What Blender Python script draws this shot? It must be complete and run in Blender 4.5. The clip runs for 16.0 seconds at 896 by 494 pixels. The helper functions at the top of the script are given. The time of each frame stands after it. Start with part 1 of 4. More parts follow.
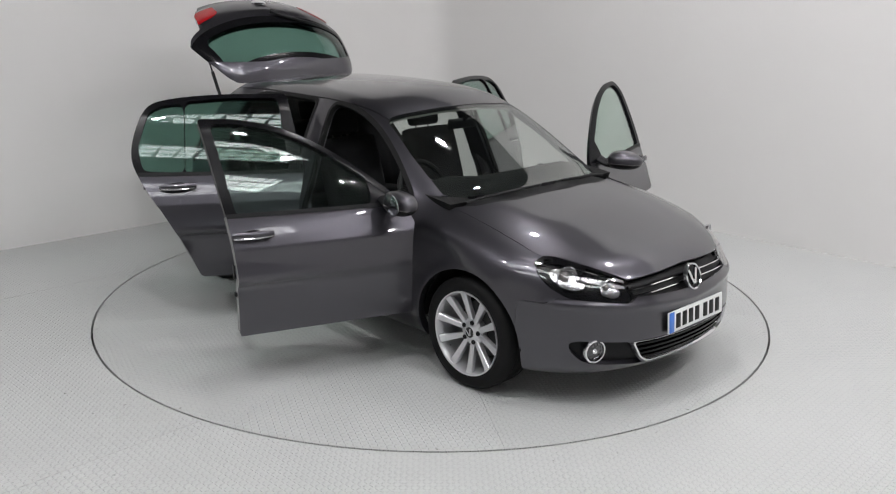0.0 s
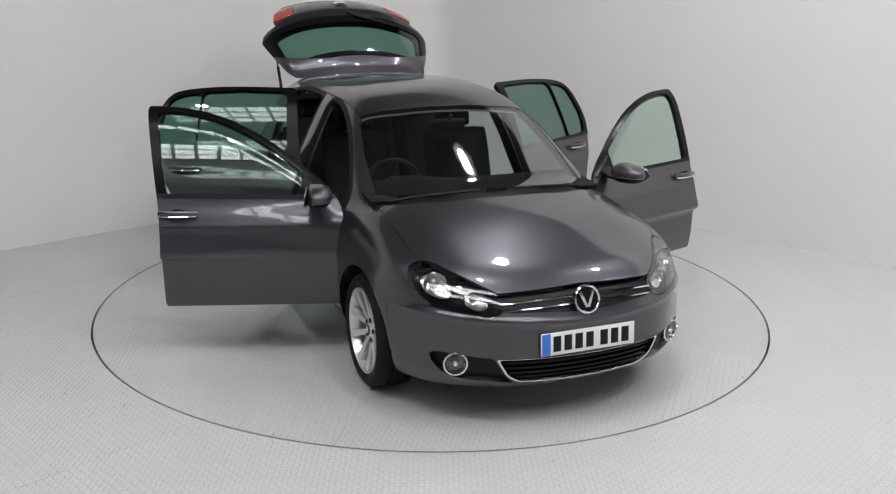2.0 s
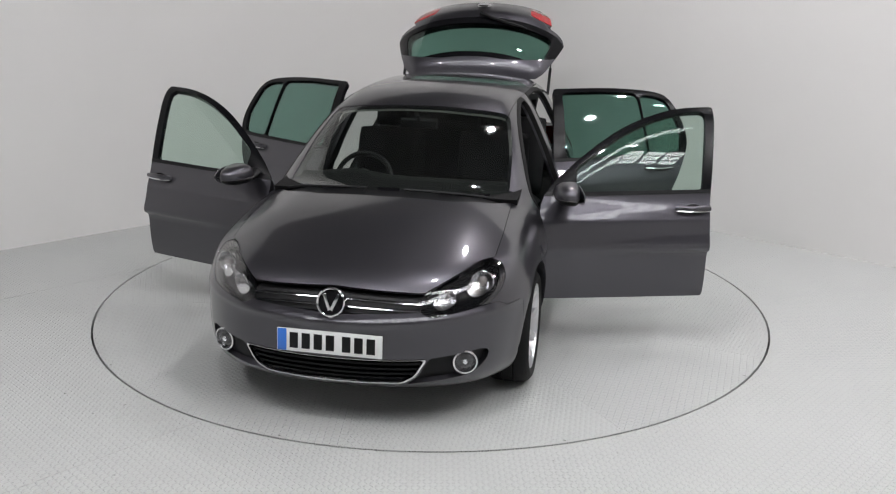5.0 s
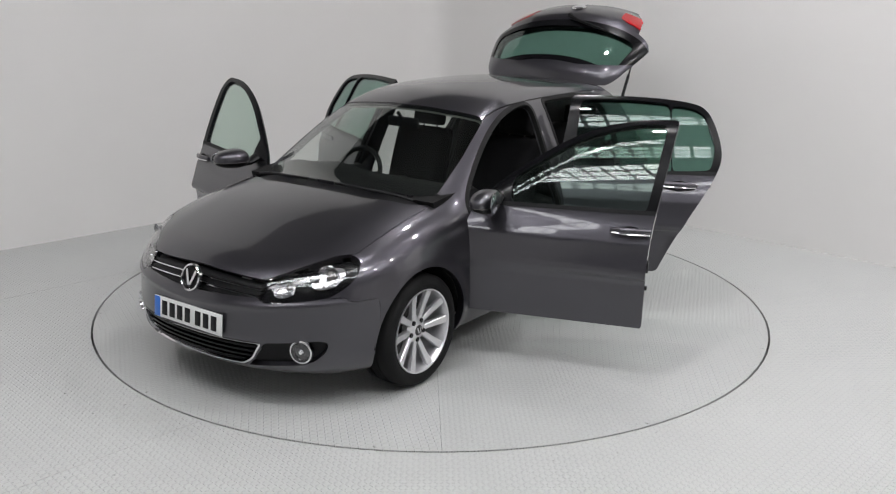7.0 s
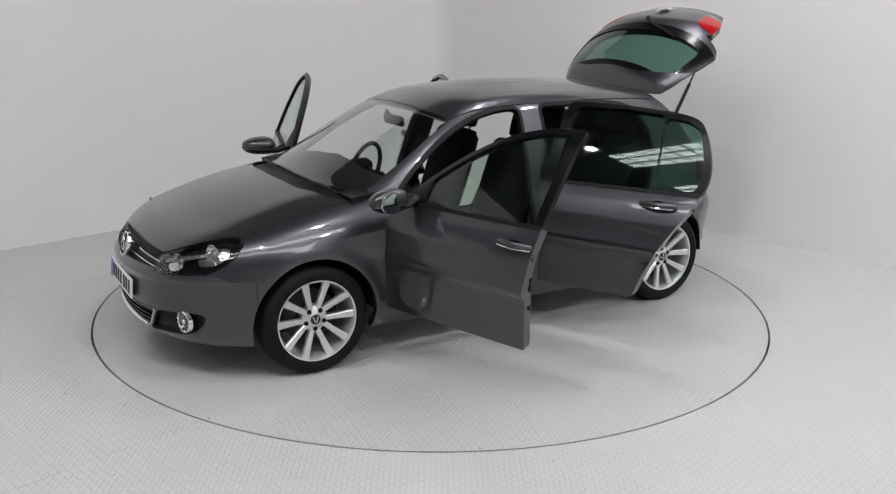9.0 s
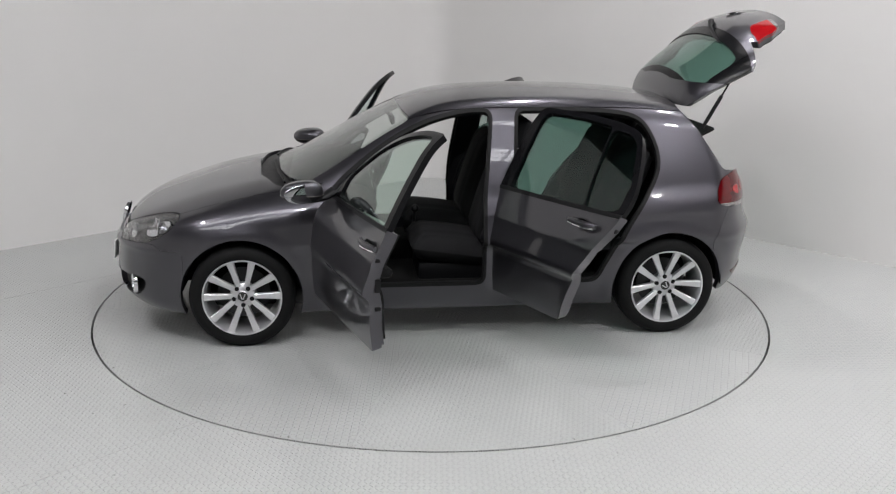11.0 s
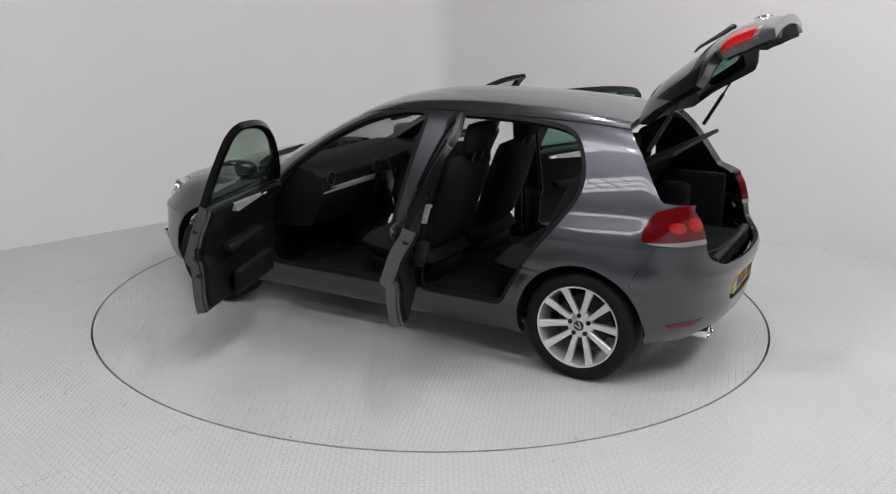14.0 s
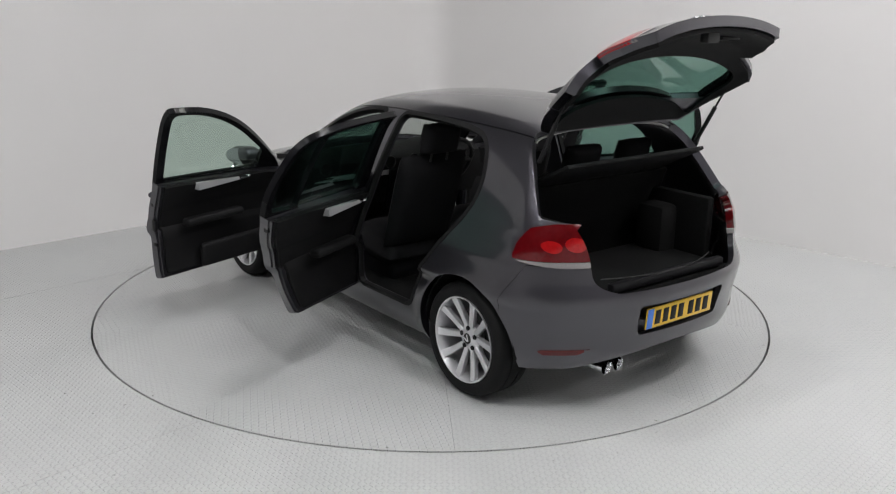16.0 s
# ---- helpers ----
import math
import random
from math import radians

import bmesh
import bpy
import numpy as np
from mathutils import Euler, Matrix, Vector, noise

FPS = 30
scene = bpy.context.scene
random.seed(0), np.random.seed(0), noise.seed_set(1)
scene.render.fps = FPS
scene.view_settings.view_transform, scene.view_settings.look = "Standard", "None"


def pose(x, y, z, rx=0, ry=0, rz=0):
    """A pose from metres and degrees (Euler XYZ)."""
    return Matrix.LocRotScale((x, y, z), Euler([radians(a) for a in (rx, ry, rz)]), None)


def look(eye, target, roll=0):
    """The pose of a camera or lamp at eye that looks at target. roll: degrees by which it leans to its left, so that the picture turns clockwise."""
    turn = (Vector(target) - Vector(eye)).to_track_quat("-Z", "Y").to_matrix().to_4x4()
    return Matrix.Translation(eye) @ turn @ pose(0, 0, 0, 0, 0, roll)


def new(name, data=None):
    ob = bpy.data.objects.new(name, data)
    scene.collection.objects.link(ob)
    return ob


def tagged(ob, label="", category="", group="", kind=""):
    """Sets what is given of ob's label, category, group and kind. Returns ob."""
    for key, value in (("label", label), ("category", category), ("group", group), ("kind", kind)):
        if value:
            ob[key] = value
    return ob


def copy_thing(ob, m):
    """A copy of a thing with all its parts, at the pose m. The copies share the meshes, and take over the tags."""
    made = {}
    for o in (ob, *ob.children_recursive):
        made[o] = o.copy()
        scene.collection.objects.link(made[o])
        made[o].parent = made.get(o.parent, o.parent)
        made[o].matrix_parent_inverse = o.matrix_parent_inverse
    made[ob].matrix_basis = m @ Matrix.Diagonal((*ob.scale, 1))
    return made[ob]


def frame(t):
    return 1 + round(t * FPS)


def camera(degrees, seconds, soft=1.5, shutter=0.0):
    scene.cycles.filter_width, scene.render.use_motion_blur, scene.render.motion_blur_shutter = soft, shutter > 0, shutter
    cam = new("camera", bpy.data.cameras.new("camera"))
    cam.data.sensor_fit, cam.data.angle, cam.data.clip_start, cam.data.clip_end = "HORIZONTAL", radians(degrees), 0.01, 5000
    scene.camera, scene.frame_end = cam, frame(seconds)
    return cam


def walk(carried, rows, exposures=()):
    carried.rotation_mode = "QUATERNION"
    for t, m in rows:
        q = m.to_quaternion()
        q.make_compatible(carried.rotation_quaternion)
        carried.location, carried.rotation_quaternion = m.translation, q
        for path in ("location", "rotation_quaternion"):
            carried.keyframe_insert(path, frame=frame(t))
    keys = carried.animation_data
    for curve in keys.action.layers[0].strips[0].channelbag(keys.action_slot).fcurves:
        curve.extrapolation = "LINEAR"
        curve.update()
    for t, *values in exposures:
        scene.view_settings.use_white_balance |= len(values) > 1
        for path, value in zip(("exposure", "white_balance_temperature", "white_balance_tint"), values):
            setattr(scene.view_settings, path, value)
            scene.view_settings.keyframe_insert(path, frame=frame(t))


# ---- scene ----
cam = camera(52.85, 16.0, soft=1.2)
EYE = Vector((0.0, -5.964, 2.041))
PAN, TILT, LEAN = radians(-0.957), radians(15.797), 0.878
AIM = EYE + Vector((-math.sin(PAN) * math.cos(TILT), math.cos(PAN) * math.cos(TILT), -math.sin(TILT))) * 6.0
walk(cam, [(0.0, look(EYE, AIM, LEAN)), (16.0, look(EYE, AIM, LEAN))])

# heading of the turntable, seconds and degrees
TURN = [(0.0, -46.81), (0.5, -50.63), (1.0, -56.1), (1.5, -61.59), (2.0, -67.57), (2.5, -73.35), (3.0, -79.37),
        (3.5, -85.08), (4.0, -91.09), (4.2, -93.44), (6.3, -118.01), (6.5, -120.41), (7.0, -126.44), (7.5, -132.12),
        (8.0, -138.0), (8.5, -143.76), (9.0, -149.61), (9.2, -151.95), (11.3, -177.06), (11.5, -179.45),
        (12.0, -185.51), (12.5, -191.48), (13.0, -197.51), (13.5, -203.29), (14.0, -209.25), (14.5, -214.96),
        (15.0, -220.98), (15.5, -226.77), (16.0, -232.86)]
DISC_R = 2.217
CAR_OFF = (-0.073, -0.034)

# roof lights: x, y, width, depth, brightness; and round lamps: x, y
LIGHT, LAMP = 8.0, 465.0
SKYLIGHTS = [(-0.5, -4.3, 9.0, 0.9, LIGHT), (-0.3, -6.5, 9.8, 0.9, LIGHT)]
# several of the east-side lamps are added fill that brightens wall and floor there
LAMPS = [(1.1, 1.3), (3.3, 0.2), (4.8, -1.5), (2.6, -4.0), (-1.0, -3.4), (-3.5, -2.7), (4.3, -4.3), (0.5, -1.7), (4.0, -2.6)]

# ---- world, lights ----
world = bpy.data.worlds.new("hall_sky")
scene.world = world
world.use_nodes = True
world.node_tree.nodes["Background"].inputs[0].default_value = (0.75, 0.85, 1.0, 1)
world.node_tree.nodes["Background"].inputs[1].default_value = 0.05


# ---- materials ----
def mat(name, color, rough=0.5, metal=0.0, coat=0.0, spec=0.5, vary=0.0, scale=8.0, bump=0.0, bump_scale=200.0, emit=0.0, coat_rough=0.03):
    m = bpy.data.materials.new(name)
    m.use_nodes = True
    nt = m.node_tree
    b = nt.nodes["Principled BSDF"]
    b.inputs["Base Color"].default_value = (*color, 1)
    b.inputs["Roughness"].default_value = rough
    b.inputs["Metallic"].default_value = metal
    b.inputs["Coat Weight"].default_value = coat
    b.inputs["Coat Roughness"].default_value = coat_rough
    b.inputs["Specular IOR Level"].default_value = spec
    if emit:
        b.inputs["Emission Color"].default_value = (*color, 1)
        b.inputs["Emission Strength"].default_value = emit
    tc = nt.nodes.new("ShaderNodeTexCoord")
    if vary:
        n1 = nt.nodes.new("ShaderNodeTexNoise")
        n1.inputs["Scale"].default_value = scale
        n1.inputs["Detail"].default_value = 6
        nt.links.new(tc.outputs["Object"], n1.inputs["Vector"])
        mx = nt.nodes.new("ShaderNodeMix")
        mx.data_type = "RGBA"
        mx.inputs[6].default_value = (*[c * (1 - vary) for c in color], 1)
        mx.inputs[7].default_value = (*[min(1, c * (1 + vary)) for c in color], 1)
        nt.links.new(n1.outputs["Fac"], mx.inputs[0])
        nt.links.new(mx.outputs[2], b.inputs["Base Color"])
        mr = nt.nodes.new("ShaderNodeMapRange")
        mr.inputs["To Min"].default_value = max(0.0, rough - 0.06)
        mr.inputs["To Max"].default_value = rough + 0.06
        nt.links.new(n1.outputs["Fac"], mr.inputs["Value"])
        nt.links.new(mr.outputs[0], b.inputs["Roughness"])
    if bump:
        n2 = nt.nodes.new("ShaderNodeTexNoise")
        n2.inputs["Scale"].default_value = bump_scale
        n2.inputs["Detail"].default_value = 3
        nt.links.new(tc.outputs["Object"], n2.inputs["Vector"])
        bp = nt.nodes.new("ShaderNodeBump")
        bp.inputs["Strength"].default_value = bump
        bp.inputs["Distance"].default_value = 0.002
        nt.links.new(n2.outputs["Fac"], bp.inputs["Height"])
        nt.links.new(bp.outputs[0], b.inputs["Normal"])
    return m


def glass_mat(name, tint, gloss=(1, 1, 1), rough=0.0, ior=1.5):
    m = bpy.data.materials.new(name)
    m.use_nodes = True
    nt = m.node_tree
    nt.nodes.remove(nt.nodes["Principled BSDF"])
    tr = nt.nodes.new("ShaderNodeBsdfTransparent")
    tr.inputs[0].default_value = (*tint, 1)
    gl = nt.nodes.new("ShaderNodeBsdfGlossy")
    gl.inputs[0].default_value = (*gloss, 1)
    gl.inputs["Roughness"].default_value = rough
    lw = nt.nodes.new("ShaderNodeLayerWeight")
    lw.inputs[0].default_value = 0.5
    pw = nt.nodes.new("ShaderNodeMath")
    pw.operation = "POWER"
    pw.inputs[1].default_value = 4.0
    nt.links.new(lw.outputs["Facing"], pw.inputs[0])
    fr = nt.nodes.new("ShaderNodeMath")
    fr.operation = "MULTIPLY_ADD"
    fr.inputs[1].default_value = 0.85
    fr.inputs[2].default_value = (ior - 1) ** 2 / (ior + 1) ** 2
    nt.links.new(pw.outputs[0], fr.inputs[0])
    mx = nt.nodes.new("ShaderNodeMixShader")
    nt.links.new(fr.outputs[0], mx.inputs[0])
    nt.links.new(tr.outputs[0], mx.inputs[1])
    nt.links.new(gl.outputs[0], mx.inputs[2])
    nt.links.new(mx.outputs[0], nt.nodes["Material Output"].inputs[0])
    return m


def tread_mat(name, color, spots, rough):
    """Painted chequer plate: short raised dashes in alternating directions, scuffs and dust."""
    m = mat(name, color, rough, vary=0.05, scale=1.3)
    nt = m.node_tree
    b = nt.nodes["Principled BSDF"]
    tc = [n for n in nt.nodes if n.bl_idname == "ShaderNodeTexCoord"][0]
    heights = []
    for turn, shift in ((45, 0.0), (-45, 0.5)):
        mp = nt.nodes.new("ShaderNodeMapping")
        mp.inputs["Rotation"].default_value = (0, 0, radians(turn))
        mp.inputs["Scale"].default_value = (1 / 0.036, 1 / 0.036, 1)
        mp.inputs["Location"].default_value = (shift, shift, 0)
        nt.links.new(tc.outputs["Object"], mp.inputs[0])
        fr = nt.nodes.new("ShaderNodeVectorMath")
        fr.operation = "FRACTION"
        nt.links.new(mp.outputs[0], fr.inputs[0])
        sb = nt.nodes.new("ShaderNodeVectorMath")
        sb.operation = "SUBTRACT"
        sb.inputs[1].default_value = (0.5, 0.5, 0)
        nt.links.new(fr.outputs[0], sb.inputs[0])
        ml = nt.nodes.new("ShaderNodeVectorMath")
        ml.operation = "MULTIPLY"
        ml.inputs[1].default_value = (2.4, 7.5, 0)
        nt.links.new(sb.outputs[0], ml.inputs[0])
        ln = nt.nodes.new("ShaderNodeVectorMath")
        ln.operation = "LENGTH"
        nt.links.new(ml.outputs[0], ln.inputs[0])
        mr = nt.nodes.new("ShaderNodeMapRange")
        mr.interpolation_type = "SMOOTHSTEP"
        mr.inputs["From Min"].default_value = 1.0
        mr.inputs["From Max"].default_value = 0.4
        nt.links.new(ln.outputs["Value"], mr.inputs["Value"])
        heights.append(mr)
    mxm = nt.nodes.new("ShaderNodeMath")
    mxm.operation = "MAXIMUM"
    nt.links.new(heights[0].outputs[0], mxm.inputs[0])
    nt.links.new(heights[1].outputs[0], mxm.inputs[1])
    base = b.inputs["Base Color"].links[0].from_socket
    # raised dashes tinted slightly lighter than the plate between them
    tops = nt.nodes.new("ShaderNodeMix")
    tops.data_type = "RGBA"
    tops.blend_type = "MULTIPLY"
    tops.inputs[7].default_value = (1.04, 1.04, 1.04, 1)
    dash_mix = nt.nodes.new("ShaderNodeMath")
    dash_mix.operation = "MULTIPLY"
    dash_mix.inputs[1].default_value = spots
    nt.links.new(mxm.outputs[0], dash_mix.inputs[0])
    nt.links.new(dash_mix.outputs[0], tops.inputs[0])
    nt.links.new(base, tops.inputs[6])
    nt.links.new(tops.outputs[2], b.inputs["Base Color"])
    grit = nt.nodes.new("ShaderNodeTexNoise")
    grit.inputs["Scale"].default_value = 26.0
    grit.inputs["Detail"].default_value = 2.0
    nt.links.new(tc.outputs["Object"], grit.inputs["Vector"])
    dirt = nt.nodes.new("ShaderNodeMapRange")
    dirt.inputs["From Min"].default_value = 0.74
    dirt.inputs["From Max"].default_value = 0.80
    dirt.inputs["To Max"].default_value = 0.75
    nt.links.new(grit.outputs["Fac"], dirt.inputs["Value"])
    speck = nt.nodes.new("ShaderNodeMix")
    speck.data_type = "RGBA"
    speck.inputs[7].default_value = (0.12, 0.115, 0.10, 1)
    nt.links.new(dirt.outputs[0], speck.inputs[0])
    nt.links.new(tops.outputs[2], speck.inputs[6])
    info = nt.nodes.new("ShaderNodeObjectInfo")
    tone = nt.nodes.new("ShaderNodeMapRange")
    tone.inputs["To Min"].default_value = 0.985
    tone.inputs["To Max"].default_value = 1.015
    nt.links.new(info.outputs["Random"], tone.inputs["Value"])
    shade = nt.nodes.new("ShaderNodeVectorMath")
    shade.operation = "SCALE"
    nt.links.new(speck.outputs[2], shade.inputs[0])
    nt.links.new(tone.outputs[0], shade.inputs["Scale"])
    nt.links.new(shade.outputs[0], b.inputs["Base Color"])
    bp = nt.nodes.new("ShaderNodeBump")
    bp.inputs["Strength"].default_value = spots
    bp.inputs["Distance"].default_value = 0.0036
    nt.links.new(mxm.outputs[0], bp.inputs["Height"])
    nt.links.new(bp.outputs[0], b.inputs["Normal"])
    return m


PAINT = mat("grey_metallic_paint", (0.073, 0.071, 0.082), 0.35, 0.92, 1.0, vary=0.10, scale=900)
BLACK = mat("black_plastic", (0.007, 0.007, 0.008), 0.45, spec=0.22, vary=0.2, scale=40)
GLOSSBLACK = mat("gloss_black", (0.005, 0.005, 0.006), 0.22, spec=0.14)
RUBBER = mat("tyre_rubber", (0.006, 0.006, 0.0063), 0.65, spec=0.2, vary=0.25, scale=20, bump=0.3, bump_scale=300)
ALLOY = mat("silver_alloy", (0.68, 0.68, 0.70), 0.30, 0.7, 0.6, vary=0.03, scale=30)
CHROME = mat("chrome", (0.80, 0.80, 0.82), 0.06, 1.0)
DARKMETAL = mat("dark_metal", (0.05, 0.05, 0.05), 0.5, 0.6, vary=0.3, scale=15)
FABRIC = mat("black_seat_cloth", (0.011, 0.011, 0.012), 0.9, spec=0.2, vary=0.25, scale=30, bump=0.25, bump_scale=160)
TRIM = mat("black_soft_trim", (0.005, 0.005, 0.0054), 0.7, spec=0.2, vary=0.15, scale=40, bump=0.3, bump_scale=700)
CARPET = mat("black_carpet", (0.009, 0.009, 0.009), 1.0, spec=0.1, vary=0.3, scale=60, bump=0.6, bump_scale=400)
SILVER = mat("silver_trim", (0.40, 0.40, 0.41), 0.42, 0.35, vary=0.05, scale=60)
LINING = mat("pale_grey_headlining", (0.42, 0.42, 0.40), 0.95, spec=0.1, vary=0.05, scale=50)
RED = mat("red_lamp_lens", (0.34, 0.005, 0.008), 0.10, coat=0.2, vary=0.25, scale=60)
DARKRED = mat("dark_red_lens", (0.085, 0.0015, 0.003), 0.08, coat=0.2, vary=0.3, scale=35)
CLEARLENS = mat("clear_ribbed_lens", (0.30, 0.28, 0.28), 0.12, 0.5, coat=1.0, vary=0.25, scale=90)
REFLECTOR = mat("bright_reflector", (0.78, 0.78, 0.80), 0.14, 1.0, bump=0.8, bump_scale=45)
FACET = mat("faceted_reflector", (0.27, 0.27, 0.28), 0.24, 0.75, vary=0.35, scale=70, bump=1.0, bump_scale=60)
BRIGHTRED = mat("bright_red_lens", (0.30, 0.005, 0.006), 0.12, coat=0.4, vary=0.3, scale=50)
FOGLENS = mat("fog_lens", (0.07, 0.07, 0.075), 0.08, 0.5, coat=1.0, vary=0.4, scale=60)
WHITE = mat("white_plate", (0.75, 0.76, 0.76), 0.3, coat=0.3)
YELLOW = mat("yellow_plate", (0.80, 0.50, 0.02), 0.3, coat=0.3)
BLUE = mat("blue_plate_band", (0.03, 0.16, 0.60), 0.3, coat=0.3)
GLASS = glass_mat("tinted_car_glass", (0.78, 0.87, 0.82))
DARKGLASS = glass_mat("green_tinted_glass", (0.40, 0.56, 0.51))
SCREEN = glass_mat("windscreen_glass", (0.84, 0.875, 0.855))
LAMPGLASS = glass_mat("lamp_glass", (0.96, 0.96, 0.96))
MIRROR = mat("mirror", (0.42, 0.43, 0.45), 0.01, 1.0)
WALLPAINT = mat("white_wall_paint", (0.72, 0.71, 0.70), 0.75, spec=0.25, vary=0.02, scale=1.5, bump=0.08, bump_scale=60)
FLOORMAT = tread_mat("grey_chequer_floor", (0.472, 0.484, 0.474), 1.0, 0.22)
DISCMAT = tread_mat("grey_disc_paint", (0.455, 0.467, 0.458), 1.0, 0.20)
CAPPING = mat("pale_capping", (0.85, 0.85, 0.84), 0.35, vary=0.03, scale=5)
SEAM = mat("seam", (0.38, 0.385, 0.375), 0.5, vary=0.4, scale=25)
GROOVE = mat("dark_groove", (0.02, 0.02, 0.02), 0.8)
CEILMAT = mat("grey_roof_lining", (0.21, 0.21, 0.212), 0.8, vary=0.1, scale=2)


# ---- mesh helpers ----
def mesh_ob(name, verts, faces, material, parent=None, label="", smooth=True, normals=None):
    me = bpy.data.meshes.new(name)
    me.from_pydata([tuple(v) for v in verts], [], [tuple(f) for f in faces])
    me.materials.append(material)
    if smooth:
        me.polygons.foreach_set("use_smooth", [True] * len(me.polygons))
    if normals is not None:
        me.normals_split_custom_set_from_vertices([tuple(n) for n in normals])
    me.update()
    ob = new(name, me)
    if parent is not None:
        ob.parent = parent
    if label:
        ob["label"] = label
    return ob


def part(name, bm, material, parent, label="", smooth=True, sharp=35):
    me = bpy.data.meshes.new(name)
    bmesh.ops.recalc_face_normals(bm, faces=bm.faces)
    if smooth:
        for f in bm.faces:
            f.smooth = True
        for e in bm.edges:
            if len(e.link_faces) == 2 and e.calc_face_angle(0) > radians(sharp):
                e.smooth = False
    bm.to_mesh(me)
    bm.free()
    me.materials.append(material)
    ob = new(name, me)
    if parent is not None:
        ob.parent = parent
    if label:
        ob["label"] = label
    return ob


def box(bm, size, m=Matrix(), bevel=0.0, seg=2):
    r = bmesh.ops.create_cube(bm, size=1.0, matrix=m @ Matrix.Diagonal((*size, 1)))
    if bevel:
        es = list({e for v in r["verts"] for e in v.link_edges})
        bmesh.ops.bevel(bm, geom=es, offset=bevel, segments=seg, affect="EDGES", profile=0.5)
    return bm


def lathe(bm, prof, n=48, m=Matrix(), closed=False):
    """Turns a profile of (radius, along) round the local y axis."""
    rings = []
    for k in range(n):
        a = 2 * math.pi * k / n
        rings.append([bm.verts.new(m @ Vector((r * math.cos(a), y, r * math.sin(a)))) for r, y in prof])
    for k in range(n):
        a, b = rings[k], rings[(k + 1) % n]
        last = len(prof) if closed else len(prof) - 1
        for i in range(last):
            j = (i + 1) % len(prof)
            try:
                bm.faces.new((a[i], a[j], b[j], b[i]))
            except ValueError:
                pass
    return bm


def tube(bm, pts, rad, n=8, closed=False, squash=(1, 1)):
    """A round bar along points; rad is one radius or one for each point."""
    pts = [Vector(q) for q in pts]
    rings = []
    c = len(pts)
    for i, q in enumerate(pts):
        d = (pts[(i + 1) % c] - pts[i - 1]) if closed else (pts[min(i + 1, c - 1)] - pts[max(i - 1, 0)])
        d.normalize()
        up = Vector((0, 0, 1)) if abs(d.z) < 0.9 else Vector((1, 0, 0))
        s = d.cross(up).normalized()
        w = s.cross(d)
        r = rad[i] if isinstance(rad, (list, tuple)) else rad
        rings.append([bm.verts.new(q + (s * math.cos(2 * math.pi * k / n) * squash[0] + w * math.sin(2 * math.pi * k / n) * squash[1]) * r) for k in range(n)])
    for i in range(c if closed else c - 1):
        a, b = rings[i], rings[(i + 1) % c]
        for k in range(n):
            bm.faces.new((a[k], a[(k + 1) % n], b[(k + 1) % n], b[k]))
    if not closed:
        bm.faces.new(rings[0])
        bm.faces.new(rings[-1][::-1])
    return bm


def slab(bm, outline, m, thick, bevel=0.0):
    """A flat plate: outline in local x, y; thick along local z."""
    lo = [bm.verts.new(m @ Vector((x, y, 0))) for x, y in outline]
    hi = [bm.verts.new(m @ Vector((x, y, thick))) for x, y in outline]
    bm.faces.new(lo[::-1])
    top = bm.faces.new(hi)
    n = len(outline)
    for i in range(n):
        bm.faces.new((lo[i], lo[(i + 1) % n], hi[(i + 1) % n], hi[i]))
    if bevel:
        bmesh.ops.bevel(bm, geom=list(top.edges), offset=bevel, segments=2, affect="EDGES")
    return bm


def rounded(pts, r, n=5):
    """A polygon with its corners rounded."""
    out = []
    c = len(pts)
    for i in range(c):
        p, a, b = Vector(pts[i]), Vector(pts[i - 1]), Vector(pts[(i + 1) % c])
        ra = min(r, (a - p).length * 0.45, (b - p).length * 0.45)
        s, e = p + (a - p).normalized() * ra, p + (b - p).normalized() * ra
        for k in range(n + 1):
            t = k / n
            q = s * (1 - t) ** 2 + p * 2 * t * (1 - t) + e * t * t
            out.append((q.x, q.y))
    return out


def eased(pts, r, wide, soft):
    """A polygon with its corners rounded by r, and those numbered in wide by soft."""
    out = []
    c = len(pts)
    for i in range(c):
        q = Vector(pts[i])
        tri = [pts[i - 1], pts[i], pts[(i + 1) % c]]
        ra = soft if i in wide else r
        a, b = Vector(tri[0]), Vector(tri[2])
        la, lb = min(ra, (a - q).length * 0.48), min(ra, (b - q).length * 0.48)
        s, e = q + (a - q).normalized() * la, q + (b - q).normalized() * lb
        for k in range(7):
            t = k / 6
            w = s * (1 - t) ** 2 + q * 2 * t * (1 - t) + e * t * t
            out.append((w.x, w.y))
    return out


# ---- the hall ----
CORNER = Vector((-0.031, 4.25))
DIR_L = Vector((-0.726, -0.688)).normalized()
DIR_R = Vector((0.730, -0.683)).normalized()
ROOM = 13.0
HEIGHT, ROOF = 4.0, 6.4


def wall(name, a, b, inward, label):
    d = b - a
    m = Matrix.Translation((a.x, a.y, 0)) @ Matrix.Rotation(math.atan2(d.y, d.x), 4, "Z")
    bm = bmesh.new()
    side = 1 if (m.to_3x3() @ Vector((0, 1, 0))).dot(Vector((*inward, 0))) > 0 else -1
    box(bm, (d.length, 0.2, HEIGHT), m @ Matrix.Translation((d.length / 2, -0.1 * side, HEIGHT / 2)))
    ob = part(name, bm, WALLPAINT, None, smooth=False)
    return tagged(ob, label, "wall", kind="structure")


